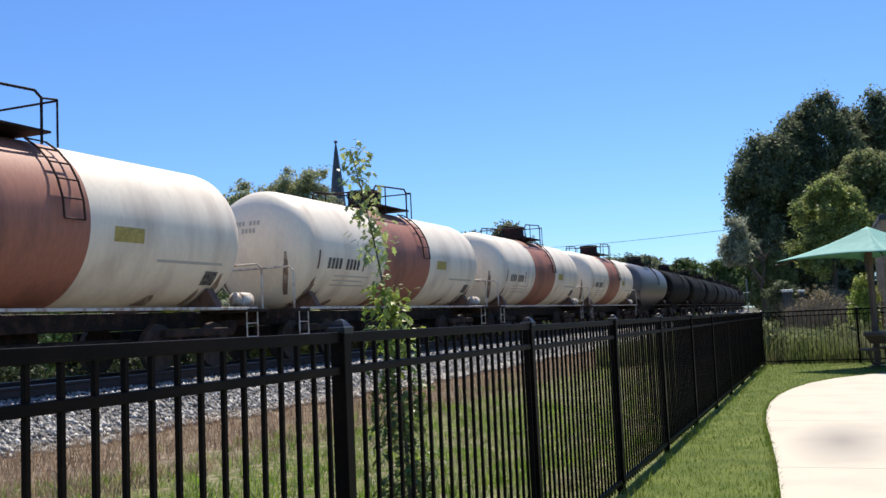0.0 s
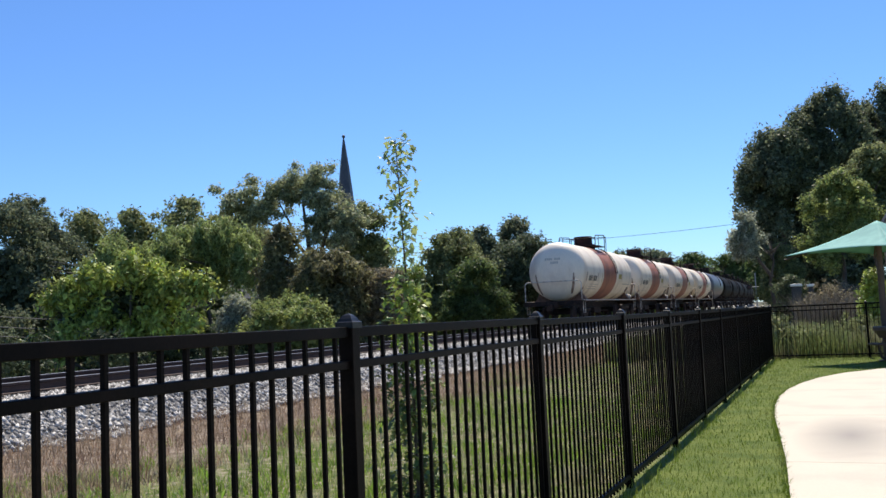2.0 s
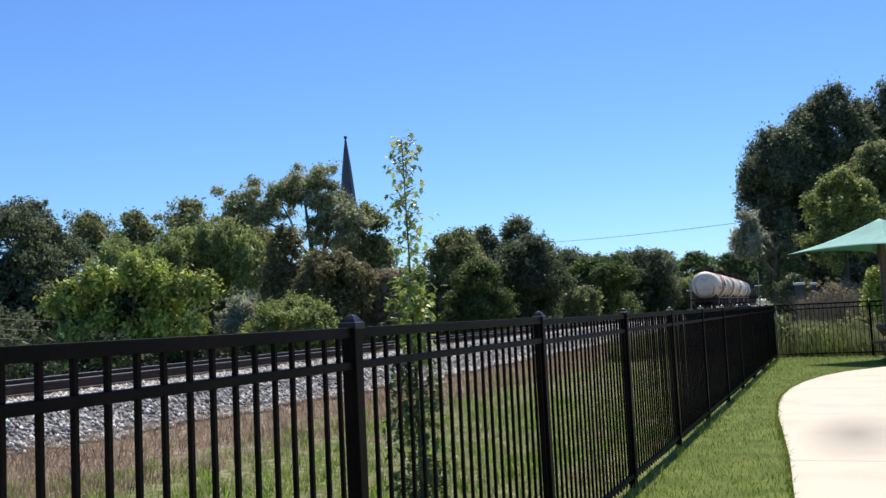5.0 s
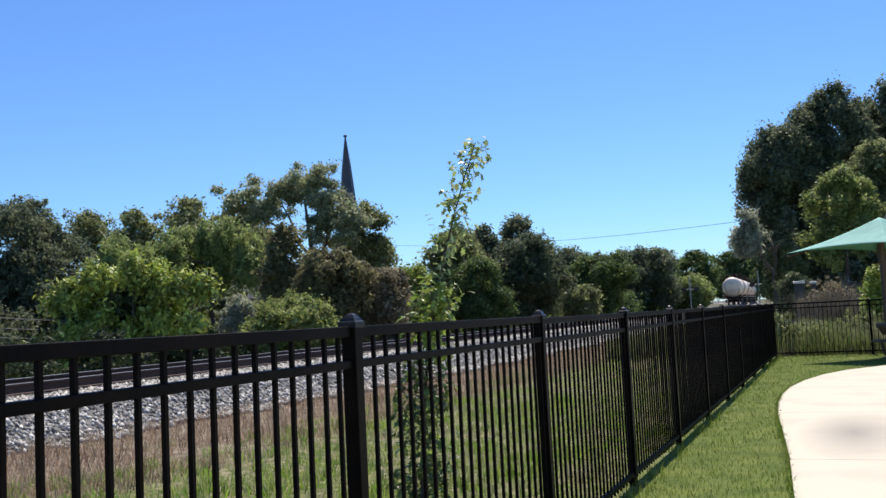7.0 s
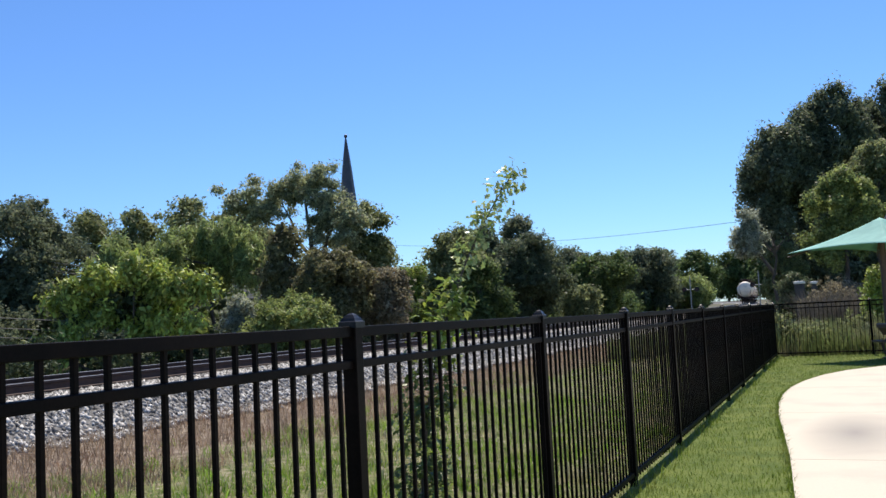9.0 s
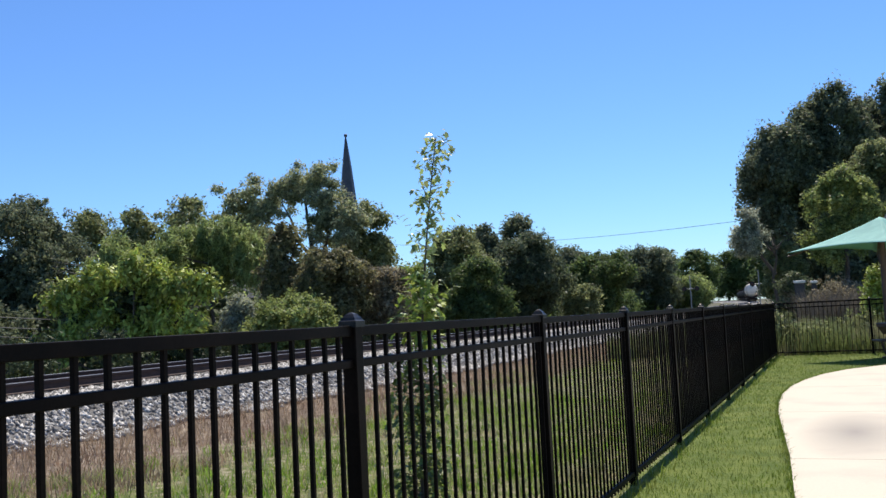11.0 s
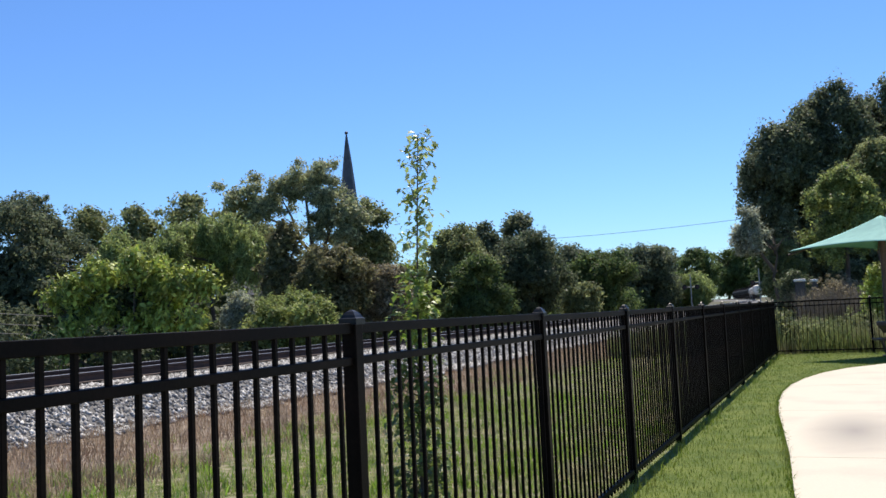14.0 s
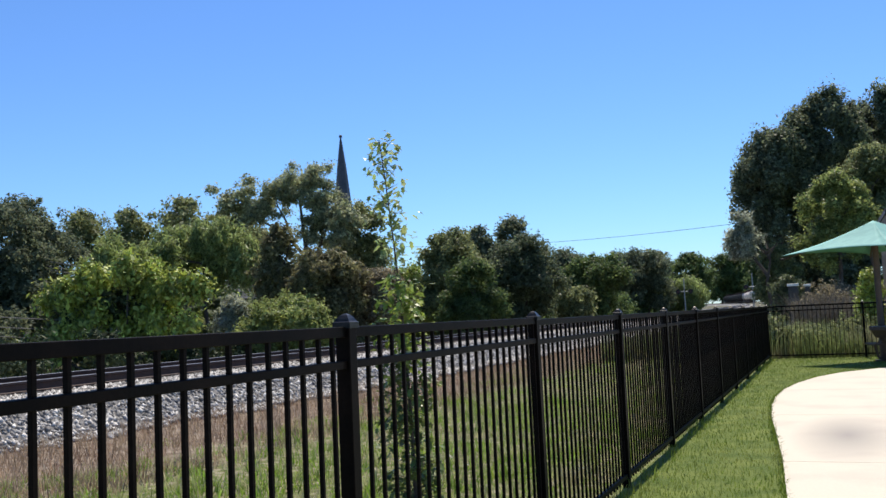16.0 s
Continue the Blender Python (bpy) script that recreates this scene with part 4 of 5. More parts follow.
def make_woods(name, label, leaf, line, width, low, high, count, size, seed):
    """A thicket along a line of points, many low crowns grown into one another."""
    rng = random.Random(seed)
    bl = []
    for (x0, y0), (x1, y1) in zip(line, line[1:]):
        n = int(math.hypot(x1 - x0, y1 - y0) / (width * 0.35)) + 1
        for k in range(n):
            u = rng.random()
            h = rng.uniform(low, high)
            r = width * rng.uniform(0.3, 0.55)
            x, y = x0 + (x1 - x0) * u + rng.uniform(-1, 1) * width * 0.4, y0 + (y1 - y0) * u + rng.uniform(-1, 1) * width * 0.4
            bl.append((x, y, h - r * 0.6, r, r, r * 0.8))
            bl.append((x, y, (h - r) * 0.45, r * 1.05, r * 1.05, max(0.6, (h - r) * 0.55)))
    tagged(new(name, crown_mesh(name, LEAF[leaf], bl, count, size, seed)), label, "woods", kind="stuff")


def make_spreading_bush():
    """A large bush of drooping sprays with dark hollows between them."""
    x, y = -20.8, 23.7
    bush = thing("shrub", "large bright green bush with drooping sprays of leaves", "shrub", at=(x, y, ground_z(x, y)))
    rng = random.Random(8)
    # sideways offset, height, radius of each spray
    sprays = [(0.0, 3.30, 0.62), (-0.85, 3.05, 0.55), (0.85, 3.15, 0.60), (0.4, 3.60, 0.35), (-2.1, 2.75, 0.36), (-1.6, 2.85, 0.42), (-2.6, 2.60, 0.26), (1.75, 2.85, 0.42), (2.4, 2.75, 0.32),
              (0.1, 2.25, 0.72), (1.2, 2.05, 0.60), (-1.0, 1.75, 0.50), (-1.75, 1.30, 0.52), (-2.5, 1.0, 0.4), (2.0, 1.45, 0.48), (0.5, 1.3, 0.6)]
    side = Vector((0.922, 0.386, 0))
    lob = []
    bm = bmesh.new()
    for u, z, r in sprays:
        c = side * u + Vector((0.386, -0.922, 0)) * rng.uniform(-0.6, 0.6) + Vector((0, 0, z))
        rod(bm, (c.x * 0.1, c.y * 0.1, -0.2), c * 0.6, 0.05, 0.035, seg=6), rod(bm, c * 0.6, c, 0.035, 0.012, seg=6)
        for _ in range(6):
            q = r * rng.uniform(0.16, 0.36)
            lob.append((c.x + rng.uniform(-1, 1) * r * 0.8, c.y + rng.uniform(-1, 1) * r * 0.8, c.z + rng.uniform(-0.9, 0.6) * r, q, q, q * 1.0))
    part("trunk", bm, BARK, bush)
    share("crown", crown_mesh("crown", LEAF["bright"], lob, 11500, 0.20, 55, 1.0, 0.7, 18, True), bush, Matrix())


def make_oak():
    """The tall open tree in front of the spire, with bare crooked limbs showing between its lobes."""
    x, y = -23.6, 40.0
    g = ground_z(x, y)
    tree = thing("tree", "tall dark green tree with crooked bare limbs showing", "tree", at=(x, y, g))
    base = [(-2.0, -1.1, 7.3, 0.95, 0.8, 0.6), (-2.9, -1.4, 7.1, 0.6, 0.6, 0.5), (-1.2, -0.8, 7.7, 0.8, 0.7, 0.6), (-0.1, -0.4, 8.2, 0.8, 0.7, 0.65), (0.7, 0.0, 7.6, 0.75, 0.8, 0.7),
           (1.5, -0.2, 7.0, 0.7, 0.7, 0.7), (1.7, -0.4, 5.9, 0.7, 0.7, 0.9), (0.3, 0.1, 6.6, 0.7, 0.6, 0.7), (0.9, 0.2, 5.2, 0.9, 0.8, 0.9), (1.3, 0.3, 4.2, 1.1, 0.8, 0.8), (-0.6, 0.2, 3.8, 1.0, 0.8, 0.8),
            (-1.6, -0.9, 6.9, 0.7, 0.6, 0.4), (-0.6, -0.4, 7.5, 0.7, 0.6, 0.5), (0.9, -0.1, 6.6, 0.7, 0.6, 0.6), (0.4, -0.2, 8.0, 0.6, 0.6, 0.4), (2.3, -0.4, 6.6, 0.5, 0.5, 0.5)]
    rng = random.Random(4)
    lob = []
    for x0, y0, z0, rx, ry, rz in base:
        x0, z0 = x0 * (1.22 if x0 < 0 else 1.05), z0 + (0.34 if z0 > 7 else 0.0)
        for _ in range(13):
            r = rng.uniform(0.12, 0.30)
            lob.append((x0 + rng.gauss(0, 0.62) * rx, y0 + rng.uniform(-1, 1) * ry, z0 + rng.gauss(0, 0.6) * rz, r * 1.25, r * 1.25, r * 0.7))
    bm = bmesh.new()
    rod(bm, (0.4, 0, -0.2), (0.3, 0, 3.4), 0.26, 0.19), rod(bm, (0.3, 0, 3.4), (-0.1, 0, 5.2), 0.18, 0.13), rod(bm, (-0.1, 0, 5.2), (-0.3, -0.2, 7.9), 0.12, 0.04)
    for p, m, q, r in (((0.0, 0, 4.6), (-1.0, -0.5, 6.0), (-2.4, -1.2, 6.9), 0.10), ((-0.7, -0.3, 5.6), (-0.9, -0.5, 6.6), (-1.3, -0.8, 7.6), 0.07),
                       ((0.2, 0, 4.0), (0.8, 0.1, 5.8), (0.8, 0, 7.5), 0.11), ((0.6, 0, 5.2), (1.2, -0.1, 6.2), (1.6, -0.2, 7.0), 0.07), ((0.3, 0, 3.4), (1.0, 0.2, 4.4), (1.7, -0.3, 5.8), 0.09)):
        rod(bm, p, m, r, r * 0.75, seg=7), rod(bm, m, q, r * 0.75, r * 0.25, seg=7)
    part("trunk", bm, BARK, tree)
    share("crown", crown_mesh("crown", LEAF["oak"], lob, 9500, 0.19, 77, 0.3), tree, Matrix())
    return tree


# ---- sapling ----
SEGS, SAP_H, SAP_AT = 10, 2.86, (-2.96, 6.45)


def leaf_fan(rng, verts, faces, at, size):
    """A lobed leaf that hangs from its stalk."""
    yaw, drop, roll = rng.uniform(0, 6.28), rng.uniform(-0.2, 1.2), rng.uniform(-0.6, 0.6)
    m = Matrix.Translation(at) @ Euler((0, drop, yaw), "XYZ").to_matrix().to_4x4() @ Euler((roll, 0, 0)).to_matrix().to_4x4()
    n0 = len(verts)
    shape = [(0, 0), (0.25, 0.34), (0.45, 0.22), (0.62, 0.42), (0.72, 0.14), (1.0, 0.0), (0.72, -0.14), (0.62, -0.42), (0.45, -0.22), (0.25, -0.34)]
    for a, b in shape:
        verts.append(m @ Vector((size * (0.25 + a), size * b * 0.72, size * 0.18 * abs(b) - size * 0.12 * a * a)))
    faces.append(list(range(n0, n0 + 10)))


def make_sapling():
    rng = random.Random(12)
    sap = thing("sapling", "young slender tree with pale green leaves behind the fence", "sapling", at=(*SAP_AT, ground_z(*SAP_AT)))
    seg = SAP_H / SEGS
    pieces = []
    for k in range(SEGS):
        r0, r1 = 0.016 * (1 - k / SEGS * 0.8), 0.016 * (1 - (k + 1) / SEGS * 0.8)
        bm = rod(bmesh.new(), (0, 0, -0.01), (0, 0, seg + 0.01), r0, r1, seg=8)
        twigs = bmesh.new()
        verts, faces = [], []
        f = (k + 0.5) / SEGS
        n = 210 if f < 0.6 else (40 if f < 0.7 else 110)
        wide = 0.25 if f < 0.4 else (0.18 if f < 0.6 else 0.12)
        for _ in range(max(3, n // 9)):
            a, z = rng.uniform(0, 6.28), rng.uniform(0, seg)
            tip = Vector((math.cos(a) * wide * 0.8, math.sin(a) * wide * 0.8, z + wide * 0.3))
            rod(twigs, (0, 0, z), tip, 0.003, 0.001, seg=4)
            for _ in range(max(2, n // max(3, n // 9))):
                p = Vector((0, 0, z)).lerp(tip, rng.uniform(0.25, 1.1)) + Vector((rng.gauss(0, 0.04), rng.gauss(0, 0.04), rng.gauss(0, 0.04)))
                leaf_fan(rng, verts, faces, p, rng.uniform(0.05, 0.095) if f < 0.6 else rng.uniform(0.045, 0.085))
        if k == SEGS - 1:
            for _ in range(8):
                leaf_fan(rng, verts, faces, Vector((rng.gauss(0, 0.03), rng.gauss(0, 0.03), seg * rng.uniform(0.5, 1.0))), 0.07)
        stem = part("stem", bm, BARK, sap, "thin grey stem" if k == 0 else "")
        tagged(part("twig", twigs, BARK, stem), kind="stuff")
        me = bpy.data.meshes.new("foliage")
        me.from_pydata([tuple(v) for v in verts], [], faces)
        # lowest foliage is coloured darker for the shade inside the crown
        me.materials.append(SHADED_LEAF if f < 0.45 else LOW_LEAF if f < 0.65 else SAPLING_LEAF)
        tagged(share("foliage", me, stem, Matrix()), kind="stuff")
        pieces.append(stem)
    return sap, pieces


# seconds and the sideways reach of the tip, in parts of the height
SWAY = [(0.0, -0.124), (0.3, -0.121), (0.6, -0.101), (0.9, -0.117), (1.2, -0.045), (1.5, 0.044), (1.8, 0.071), (2.1, -0.068), (2.4, -0.124), (2.7, -0.086), (3.0, 0.013), (3.3, 0.018),
        (3.6, -0.022), (3.9, -0.034), (4.2, -0.007), (4.7, 0.03), (5.2, -0.01), (5.7, 0.05), (6.1, 0.085), (6.3, 0.10), (6.5, 0.129), (6.7, 0.15), (6.9, 0.191), (7.1, 0.247), (7.3, 0.32), (7.5, 0.408),
        (7.7, 0.422), (7.9, 0.357), (8.1, 0.247), (8.3, 0.15), (8.5, 0.10), (8.7, 0.224), (8.9, 0.302), (9.1, 0.344), (9.3, 0.335), (9.8, 0.22), (10.3, 0.12), (10.8, 0.10), (11.3, 0.139), (11.6, 0.172),
        (11.9, 0.163), (12.2, 0.107), (12.5, 0.136), (12.8, 0.153), (13.1, 0.104), (13.4, 0.019), (13.7, -0.010), (14.0, 0.052), (14.3, 0.033), (14.6, -0.010), (14.9, -0.046), (15.2, -0.010), (15.6, 0.018), (16.0, -0.05)]


# the same for the gust that bends it away over the track
GUST = ([7.5, 7.7, 7.9, 8.1, 8.3, 8.5, 8.7, 8.9, 9.1, 9.3, 9.8, 10.3], [0.0, 0.04, 0.10, 0.18, 0.25, 0.27, 0.22, 0.17, 0.14, 0.11, 0.05, 0.0])


def bend_rows(k):
    """Poses of stem piece k: the stem bends in an arc, more and more towards its tip."""
    seg, rows = SAP_H / SEGS, []
    for t, d in SWAY:
        d, away = d * (0.86 + 0.25 * max(0.0, d)) - 0.014, float(np.interp(t, *GUST))
        turn = math.degrees(math.atan2(away, d)) if away else 0.0
        d = math.hypot(d, away) if away else d
        a = 2 * d * (1 + d * d * 0.35)
        x = z = 0.0
        for j in range(k):
            q = a * (j + 0.5) / SEGS
            x, z = x + seg * math.sin(q), z + seg * math.cos(q)
        q = a * (k + 0.5) / SEGS
        rows.append((t, pose(0, 0, 0, 0, 0, 22.7 + turn) @ pose(x, 0, z, 0, math.degrees(q), 0) @ pose(0, 0, 0, 0, 0, -turn)))
    return rows


# ---- things of the park and beyond ----


def make_shade():
    """A square teal sun shade on one pole, one corner pointing at the track."""
    at = (1.05, 25.5)
    z = ground_z(*at)
    shade = thing("shade_umbrella", "teal fabric sun shade on a brown pole", "sun shade", at=(*at, z))
    apex = Vector((0, 0, 3.46))
    cs = [Vector((2.20 * math.cos(radians(a)), 2.20 * math.sin(radians(a)), 2.72)) for a in (181, 275, 1, 91)]
    for i in range(4):
        a, b = cs[i], cs[(i + 1) % 4]
        bm, n, g = bmesh.new(), 10, {}
        for j in range(n + 1):
            for k in range(n + 1):
                u, v = j / n, k / n
                e = a.lerp(b, v)
                e = e.lerp(apex, 0.09 * 4 * v * (1 - v))
                p = apex.lerp(e, u)
                p.z -= 0.12 * u * (1 - u) * 4 * 0.6
                g[j, k] = bm.verts.new(p)
        for j in range(n):
            for k in range(n):
                bm.faces.new((g[j, k], g[j + 1, k], g[j + 1, k + 1], g[j, k + 1]))
        bmesh.ops.remove_doubles(bm, verts=bm.verts[:], dist=0.0005)
        bmesh.ops.recalc_face_normals(bm, faces=bm.faces[:])
        ob = part("canopy_panel", bm, TEAL, shade, "taut teal fabric panel", smooth=True)
        sol = ob.modifiers.new("thick", "SOLIDIFY")
        sol.thickness = 0.006
    part("pole", rod(bmesh.new(), (0, 0, 0), (0, 0, 3.40), 0.075, seg=16), BROWN_POST, shade)
    part("base_plate", box(bmesh.new(), 0.36, 0.36, 0.03, pose(0, 0, 0.015), 0.005), BROWN_POST, shade)
    for c in cs:
        part("rib", rod(bmesh.new(), (0, 0, 3.24), c + Vector((0, 0, -0.10)), 0.022, seg=8), BROWN_POST, shade)


def make_table():
    at = (1.50, 24.9)
    t = thing("picnic_table", "dark brown eight-sided picnic table with attached benches", "picnic table", at=(*at, ground_z(*at)), turn=20)
    bm = rod(bmesh.new(), (0, 0, 0.78), (0, 0, 0.86), 0.80, seg=8)
    rod(bm, (0, 0, 0.60), (0, 0, 0.79), 0.66, 0.78, seg=8)
    part("tabletop", bm, BROWN_POST, t)
    part("pedestal", rod(bmesh.new(), (0, 0, 0), (0, 0, 0.72), 0.06, seg=12), BROWN_POST, t)
    for k in range(4):
        a = radians(90 * k)
        c, s = math.cos(a), math.sin(a)
        bm = box(bmesh.new(), 0.24, 0.60, 0.05, pose(c * 0.70, s * 0.70, 0.455, 0, 0, 90 * k), 0.015)
        part("bench", bm, BROWN_POST, t)
        bm = bmesh.new()
        pipe(bm, [(0, 0, 0.12), (c * 0.62, s * 0.62, 0.12), (c * 0.70, s * 0.70, 0.43)], 0.03, 8)
        part("leg", bm, BROWN_POST, t)


def make_park_building():
    """The corner of a building clad in horizontal boards."""
    x, y = 1.80, 33.2
    b = thing("park_building", "tan building clad in weathered boards", "building", at=(x, y, ground_z(x, y)))
    part("wall", box(bmesh.new(), 6.0, 5.0, 4.2, pose(3.0, 2.5, 2.1)), SIDING, b)
    first = None
    for k in range(21):
        m = pose(3.0, -0.02, 0.11 + 0.2 * k, 6, 0, 0)
        if first is None:
            first = part("board", box(bmesh.new(), 6.04, 0.025, 0.215, Matrix(), 0.003), SIDING, b)
            first.matrix_basis = m
        else:
            share("board", first.data, b, m)
    for k in range(21):
        share("board", first.data, b, pose(-0.02, 2.5, 0.11 + 0.2 * k, 0, 0, 90) @ pose(0, 0, 0, -6, 0, 0) @ Matrix.Diagonal((0.83, 1, 1, 1)))
    part("roof", box(bmesh.new(), 6.14, 5.14, 0.18, pose(3.0, 2.5, 4.29), 0.02), ROOFING, b)


def make_church():
    x, y = -51.9, 96.3
    c = thing("church_spire", "slender dark slate church spire above the trees", "church", at=(x, y, 0.2))
    bm = bmesh.new()
    prof = [(1.35, 11.0), (1.12, 13.5), (0.55, 19.0), (0.12, 22.3)]
    loft(bm, [[(r * math.cos(radians(22.5 + 45 * k)), r * math.sin(radians(22.5 + 45 * k)), z) for k in range(8)] for r, z in prof])
    part("spire", bm, SLATE, c)
    part("tower", box(bmesh.new(), 3.0, 3.0, 11.2, pose(0, 0, 5.3), 0.05), GREY_WALL, c)
    bm = rod(bmesh.new(), (0, 0, 22.2), (0, 0, 22.6), 0.12, 0.08)
    bmesh.ops.create_icosphere(bm, subdivisions=2, radius=0.21, matrix=pose(0, 0, 22.72))
    part("finial", bm, SLATE, c)


def make_house():
    h = thing("house", "grey clapboard house half hidden by trees", "house", at=(-30.0, 46.0, ground_z(-30, 46)), turn=22)
    bm = box(bmesh.new(), 5.0, 5.0, 3.2, pose(0, 2.5, 1.6))
    part("wall", bm, GREY_WALL, h)
    bm = bmesh.new()
    loft(bm, [[(x, -0.3, 3.1), (x, 5.3, 3.1), (x, 2.5, 4.7)] for x in (-2.7, 2.7)])
    part("roof", bm, ROOFING, h)
    for x in (-1.4, 1.4):
        w = part("window", box(bmesh.new(), 0.95, 0.06, 1.3, pose(x, -0.02, 1.7), 0.01), PALE_STEEL, h)
        part("pane", box(bmesh.new(), 0.78, 0.02, 1.12, pose(x, -0.055, 1.7)), GLASS_DARK, w)


def make_signal(x, y, h):
    s = thing("crossing_signal", "railway crossing signal mast with lamps on a crossarm", "crossing signal", "crossing signals", at=(x, y, 0))
    part("mast", rod(bmesh.new(), (0, 0, -0.2), (0, 0, h), 0.07, 0.06, seg=10), ALUMINIUM, s)
    part("crossarm", rod(bmesh.new(), (-0.75, 0, h * 0.66), (0.75, 0, h * 0.66), 0.045), ALUMINIUM, s)
    for k in (-0.72, 0.72):
        bm = rod(bmesh.new(), (k, -0.06, h * 0.66), (k, 0.0, h * 0.66), 0.28, seg=16)
        rod(bm, (k, -0.22, h * 0.66), (k, 0.0, h * 0.66), 0.14, seg=12)
        lamp = part("lamp_hood", bm, WIRE, s, "black disc with a hooded lamp")
        part("lens", rod(bmesh.new(), (k, -0.235, h * 0.66), (k, -0.222, h * 0.66), 0.12, seg=12), RED_LENS, lamp)


def make_cabinet(x, y, w, h):
    c = thing("signal_cabinet", "grey metal railway signal cabinet with a white cap", "signal cabinet", "signal cabinets", at=(x, y, ground_z(x, y)))
    part("body", box(bmesh.new(), w, w * 0.9, h - 0.1, pose(0, 0, (h - 0.1) / 2), 0.02), DARK_GREY, c)
    # the sunlit top is put into the colour: white cap over a darker body
    part("roof", box(bmesh.new(), w + 0.12, w, 0.16, pose(0, 0, h - 0.08), 0.03), CAR_WHITE, c, "cap coloured white for its sunlit top")
    part("door", box(bmesh.new(), w * 0.8, 0.03, h * 0.75, pose(0, -w * 0.45 - 0.012, h * 0.48), 0.01), DARK_GREY, c)


def make_pickup():
    v = thing("pickup_truck", "dark pickup truck with white sides on the road", "pickup truck")
    bm = bmesh.new()
    prof = [(-2.7, 0.5), (-2.75, 1.15), (-0.55, 1.15), (-0.35, 1.75), (0.75, 1.78), (1.35, 1.18), (2.55, 1.05), (2.7, 0.85), (2.68, 0.5)]
    loft(bm, [[(-a, w, z) for a, z in prof] for w in (-0.95, 0.95)])
    bmesh.ops.bevel(bm, geom=bm.edges[:], offset=0.05, segments=2, affect="EDGES")
    part("body", bm, BLACK_TANK, v)
    for s in (-1, 1):
        part("side_panel", box(bmesh.new(), 4.6, 0.02, 0.35, pose(0.1, s * 0.956, 1.0), 0.008), CAR_WHITE, v)
        part("side_window", box(bmesh.new(), 1.1, 0.02, 0.42, pose(-0.25, s * 0.956, 1.46), 0.008), GLASS_DARK, v)
        for a in (-1.65, 1.75):
            w = part("wheel", rod(bmesh.new(), (a, s * 0.75, 0.38), (a, s * 0.985, 0.38), 0.38, seg=20), RUBBER, v)
            part("rim", rod(bmesh.new(), (a, s * 0.98, 0.38), (a, s * 0.995, 0.38), 0.22, seg=14), ALUMINIUM, w)
    return v


def make_wire(p, q, sag, r=0.016, mat=None):
    p, q = Vector(p), Vector(q)
    bm = bmesh.new()
    pts = []
    for k in range(17):
        u = k / 16
        w = p.lerp(q, u)
        w.z -= sag * 4 * u * (1 - u)
        pts.append(w)
    side = (q - p).cross(Vector((0, 0, 1))).normalized()
    loft(bm, [[w + side * (r * math.cos(1.2566 * k)) + Vector((0, 0, r * math.sin(1.2566 * k))) for k in range(5)] for w in pts])
    tagged(link_mesh("overhead_wire", bm, mat or WIRE), "thin grey overhead wire" if mat else "thin black overhead wire", "wire", "overhead wires")


# ---- build ----
make_ground()
make_path()
make_fence("black metal picket fence between the lawn and the railway", (FENCE_X, POST_Y - 2 * PANEL, ground_z(0, POST_Y - 2 * PANEL)), 0, -0.0052, 12, True)
make_fence("black metal picket fence closing the lawn in front of tall weeds", (FENCE_X, POST_Y + 10 * PANEL, ground_z(0, 27.3)), -90, 0.0, 4, True)
make_track()
make_road()
CARS = make_train()
for i, row in enumerate(TREES):
    make_tree(*row, 100 + i)
make_woods("far_woods", "dark green thicket behind the trackside trees", "dark", [(-62, 12), (-50, 40), (-44, 62), (-40, 90), (-42, 130), (-46, 190), (-60, 260)], 6.0, 3.8, 5.6, 9000, 0.75, 5)
make_woods("undergrowth", "shaded green undergrowth between the trackside trees", "mid", [(-44, 22), (-33, 33), (-25, 46), (-23, 62), (-24, 84), (-25, 120), (-26, 165)], 3.2, 2.0, 3.4, 12000, 0.36, 6)
make_woods("shaded_hedge", "dark shaded thicket behind the trackside shrubs", "dark", [(-46, 14), (-36, 24), (-30, 33), (-27, 44), (-24.5, 58), (-24.5, 84), (-27, 120), (-30, 160)], 3.0, 2.2, 3.2, 6000, 0.7, 26)
# these bushes take the leaf colour that has the tree shade painted in
make_woods("trackside_bushes", "low bushes along the far side of the track, darkened for shade", "shade", [(-21.5, 10), (-19.4, 17), (-18.4, 24), (-18.0, 34)], 1.5, 0.8, 1.5, 6500, 0.17, 12)
make_woods("shaded_woods", "dark shaded thicket under the tall trees", "dark", [(0.6, 88), (1.5, 79), (10, 76), (22, 80)], 4.0, 3.5, 6.0, 9000, 0.5, 7)
make_woods("weed_thicket", "leafy green weeds and low bushes behind the far fence", "olive", [(-2.5, 29.0), (0.5, 29.6), (5, 30.2), (10, 31)], 1.5, 0.35, 1.0, 9000, 0.11, 8)
make_woods("bramble", "grey-brown bare brambles and dry bushes", "brown", [(-0.5, 46), (0.8, 50), (3, 52), (8, 54)], 2.4, 1.2, 2.2, 9000, 0.14, 9)
make_tree("tree", "pale", -4.0, 69.5, 7.9, 5.2, 1.35, 2800, 0.23, 300, -1.8)
make_spreading_bush()
make_oak()
SAPLING, STEMS = make_sapling()
make_shade()
make_table()
make_park_building()
make_church()
make_house()
make_signal(-15.9, 112.0, 4.5)
make_signal(-8.3, 112.0, 4.7)
make_cabinet(-2.3, 64.2, 0.60, 2.6)
make_cabinet(-1.45, 64.6, 0.36, 2.55)
PICKUP = make_pickup()
make_wire((-46.0, 96.0, 9.6), (-5.5, 67.9, 6.93), 0.616)
for z in (5.85, 5.63, 5.48):
    make_wire((-34.4, 25.5, z), (-28.5, 35.2, z - 2.05), 0.12, 0.018, GREY_WIRE)
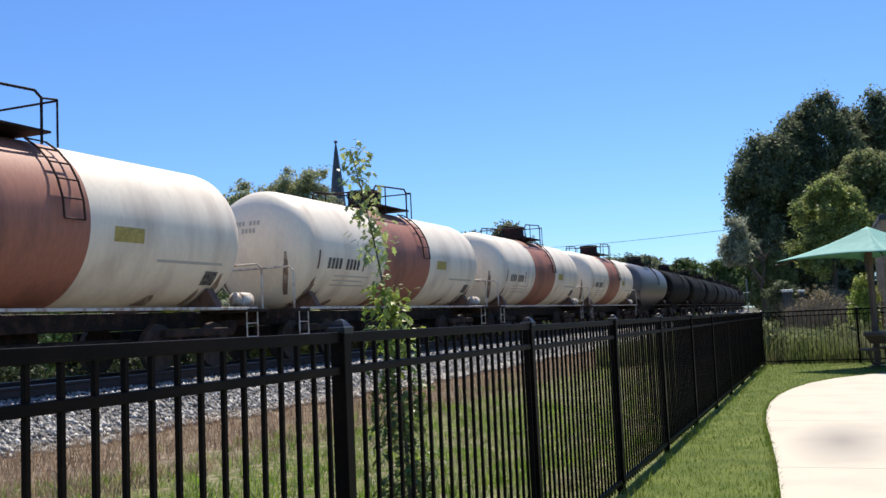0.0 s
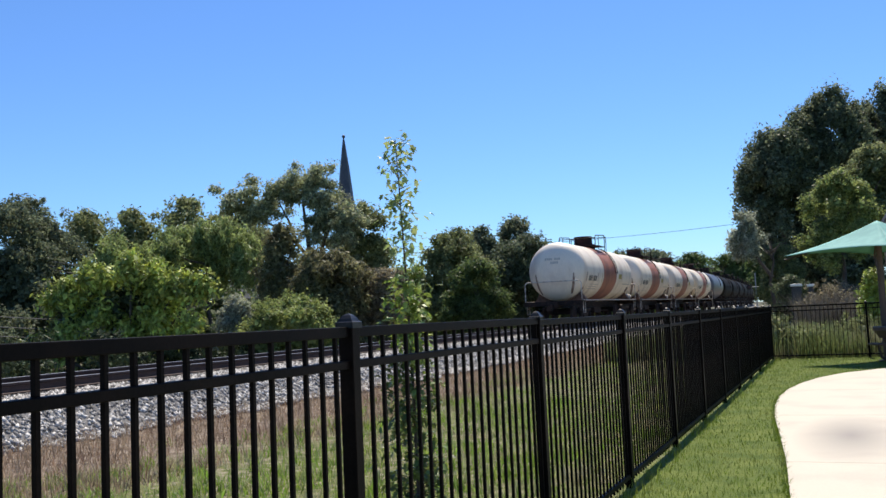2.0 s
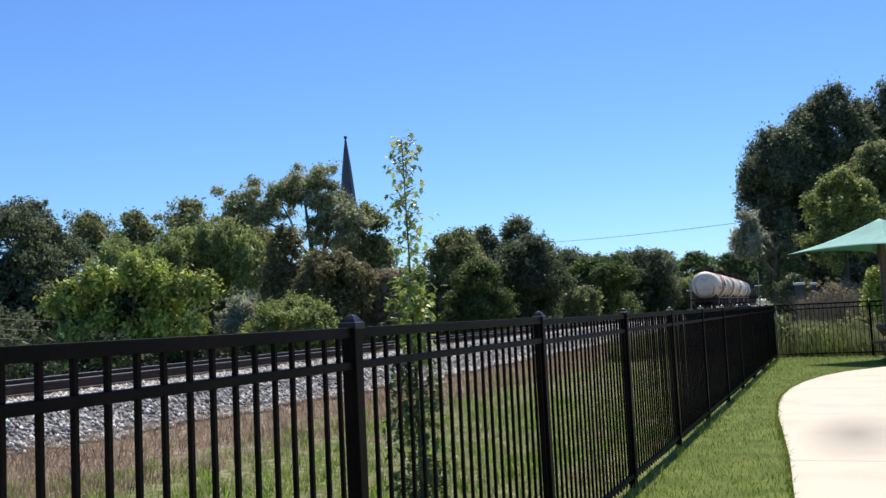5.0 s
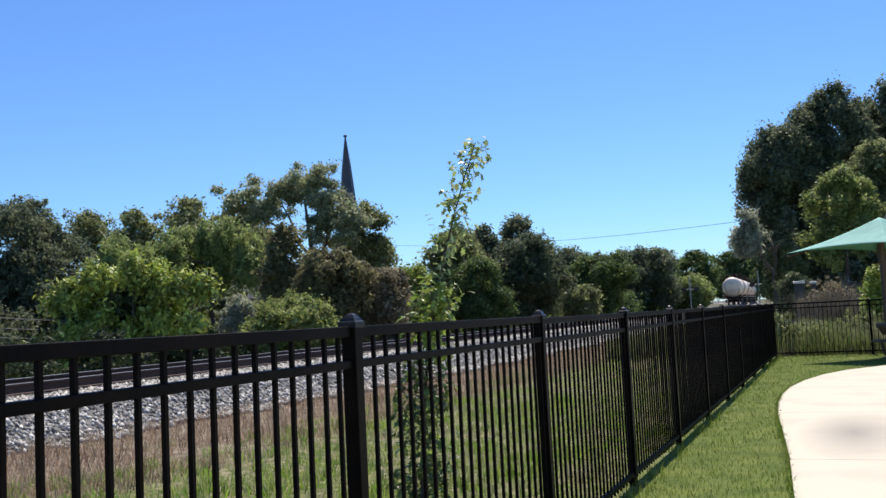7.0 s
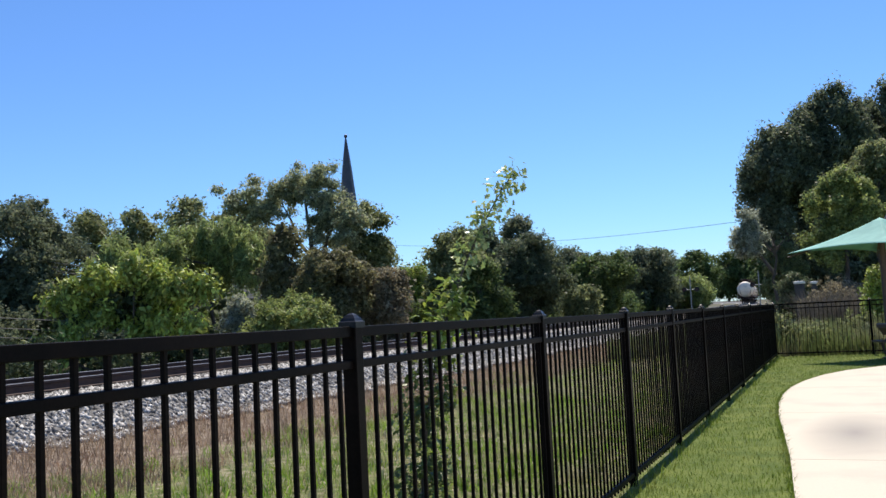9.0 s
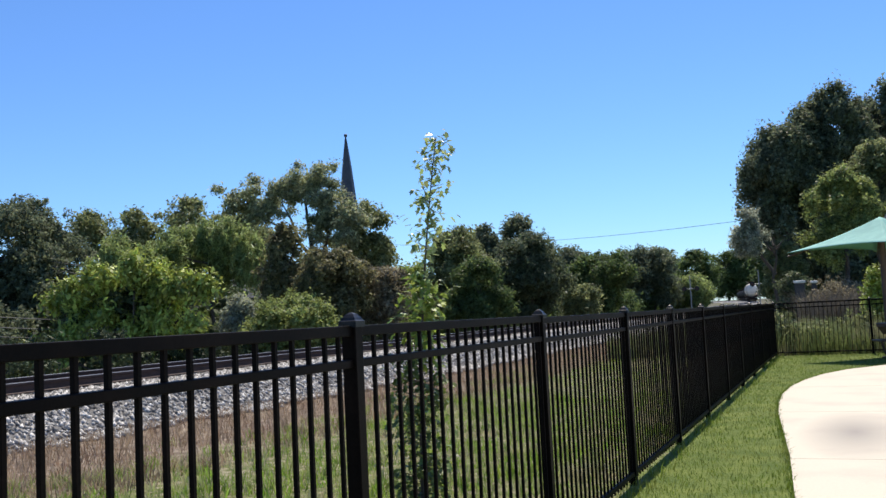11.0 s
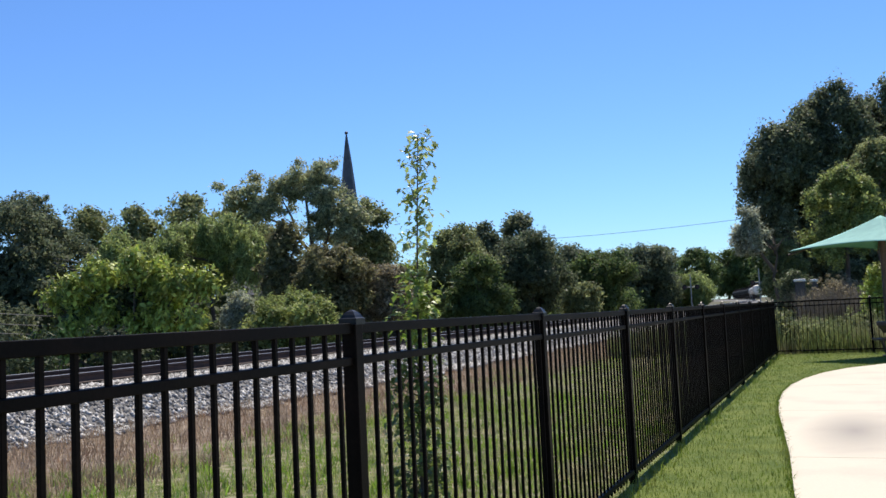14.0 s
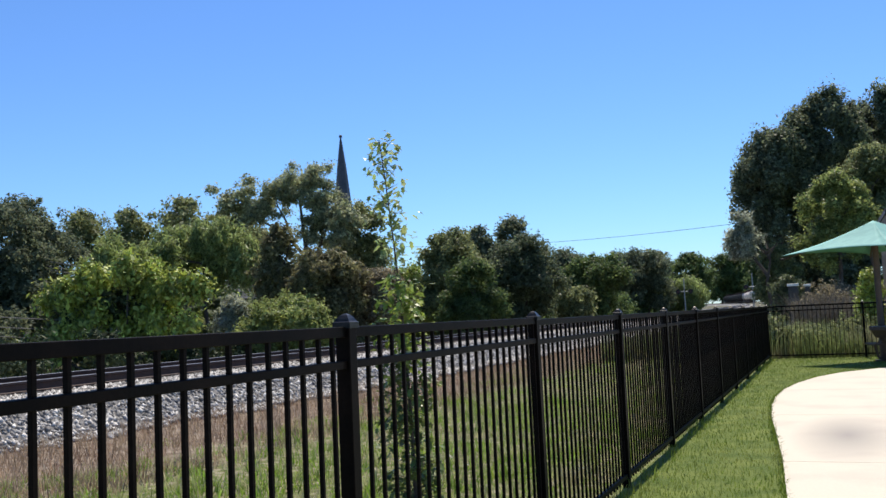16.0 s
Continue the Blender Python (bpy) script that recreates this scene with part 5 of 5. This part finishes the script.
for z in (2.40, 2.09, 1.81):
    make_wire((-24.3, 18.0, z), (-22.0, 24.5, z - 0.62), 0.05, 0.013, GREY_WIRE)

# grass
blades("lawn_grass", LAWN_BLADE, scatter(60000, -1.72, 2.4, 3.5, 27.2, lambda x, y: not inside_path(x, y), 1), 0.018, 0.058, 0.006, 0.9, "short sunlit green lawn grass")
blades("edge_grass", LAWN_BLADE, scatter(2600, -1.85, -1.50, 3.5, 27.2, lambda x, y: patch(x, y, 0.7, 3) > -0.1, 2), 0.05, 0.15, 0.008, 0.9, "longer grass along the foot of the fence")
def along_path(n, seed):
    rng, out, pts = random.Random(seed), [], path_outline()[3:-2]
    for _ in range(n):
        (x0, y0), (x1, y1) = rng.choice(list(zip(pts, pts[1:])))
        u = rng.random()
        x, y = x0 + (x1 - x0) * u - abs(rng.gauss(0, 0.03)) + 0.01, y0 + (y1 - y0) * u
        out.append((x, y, ground_z(x, y)))
    return out


blades("path_edge_grass", LAWN_BLADE, along_path(3500, 21), 0.025, 0.07, 0.007, 1.4, "ragged grass hanging over the edge of the path")
blades("rough_grass", WILD_BLADE, scatter(64000, -8.2, -1.75, 3.5, 44, lambda x, y: patch(x, y, 1.1, 7) > -0.12 + (x + 6.2 < 0) * 0.3, 3), 0.04, 0.15, 0.008, 1.4, "patchy green and straw-coloured rough grass")
blades("near_grass", WILD_BLADE, scatter(26000, -7.4, -1.8, 4.0, 16, lambda x, y: patch(x, y, 0.5, 23) > -0.02 + (x + 5.6 < 0) * 0.12, 19), 0.06, 0.17, 0.011, 1.1, "short mixed green and straw grass")
blades("straw", STRAW_BLADE, scatter(30000, -7.0, -1.8, 3.5, 42, lambda x, y: patch(x, y, 0.8, 17) > -0.05, 9), 0.03, 0.10, 0.008, 1.3, "scattered straw-coloured dead grass")
blades("dry_grass", DRY_BLADE, scatter(38000, -10.7, -6.2, 4, 46, lambda x, y: patch(x, y, 1.3, 11) > -0.35 - (x + 7.5 < 0) * 0.5, 4), 0.06, 0.22, 0.009, 1.3, "dry brown grass beside the ballast")
blades("tall_weeds", WEED_BLADE, scatter(26000, -6.5, 9.0, 27.6, 40, lambda x, y: patch(x, y, 1.4, 5) > -0.4, 5), 0.25, 0.95, 0.022, 0.7, "tall green weeds behind the far fence")
blades("dry_brush", BRUSH, scatter(22000, -3.6, 12.0, 40, 63, lambda x, y: x > -0.035 * y and patch(x, y, 2.2, 9) > -0.3, 6), 0.6, 2.1, 0.03, 0.9, "tangled grey-brown dry brush")
# weeds coloured dark for the shade of the trees above them
blades("trackside_weeds", SHADED_LEAF, scatter(9000, -30.0, -17.4, 12, 75, lambda x, y: patch(x, y, 2.0, 13) > 0.0, 8), 0.2, 0.7, 0.03, 0.8, "weeds beyond the track")


def motions():
    # the train runs on along its track at a steady speed
    ys = np.arange(-20.0, 1400.0, 1.0)
    xs = np.array([track_x(y) for y in ys])
    run = np.concatenate([[0], np.cumsum(np.hypot(np.diff(xs), np.diff(ys)))]) - 20.0

    def at(s):
        return Vector((np.interp(s, run, xs), np.interp(s, run, ys), RAIL_Z))
    for i, car in enumerate(CARS):
        rows = []
        for k in range(21):
            t = 0.5 * k
            s = REAR + TANK_HALF + CAR_PITCH * i + SPEED * t
            a, b = at(s - 4.75), at(s + 4.75)
            d = b - a
            rows.append((t, pose(*((a + b) / 2), 0, 0, math.degrees(math.atan2(-d.x, d.y)))))
        walk(car, rows)
    # a pickup crosses slowly behind the woods
    walk(PICKUP, [(t, pose(-4.2 + 3.3 * (16 - t), 108.5, 0.64)) for t in (0.0, 4.0, 8.0, 12.0, 14.0, 16.0)])
    for k, stem in enumerate(STEMS):
        walk(stem, bend_rows(k))


motions()
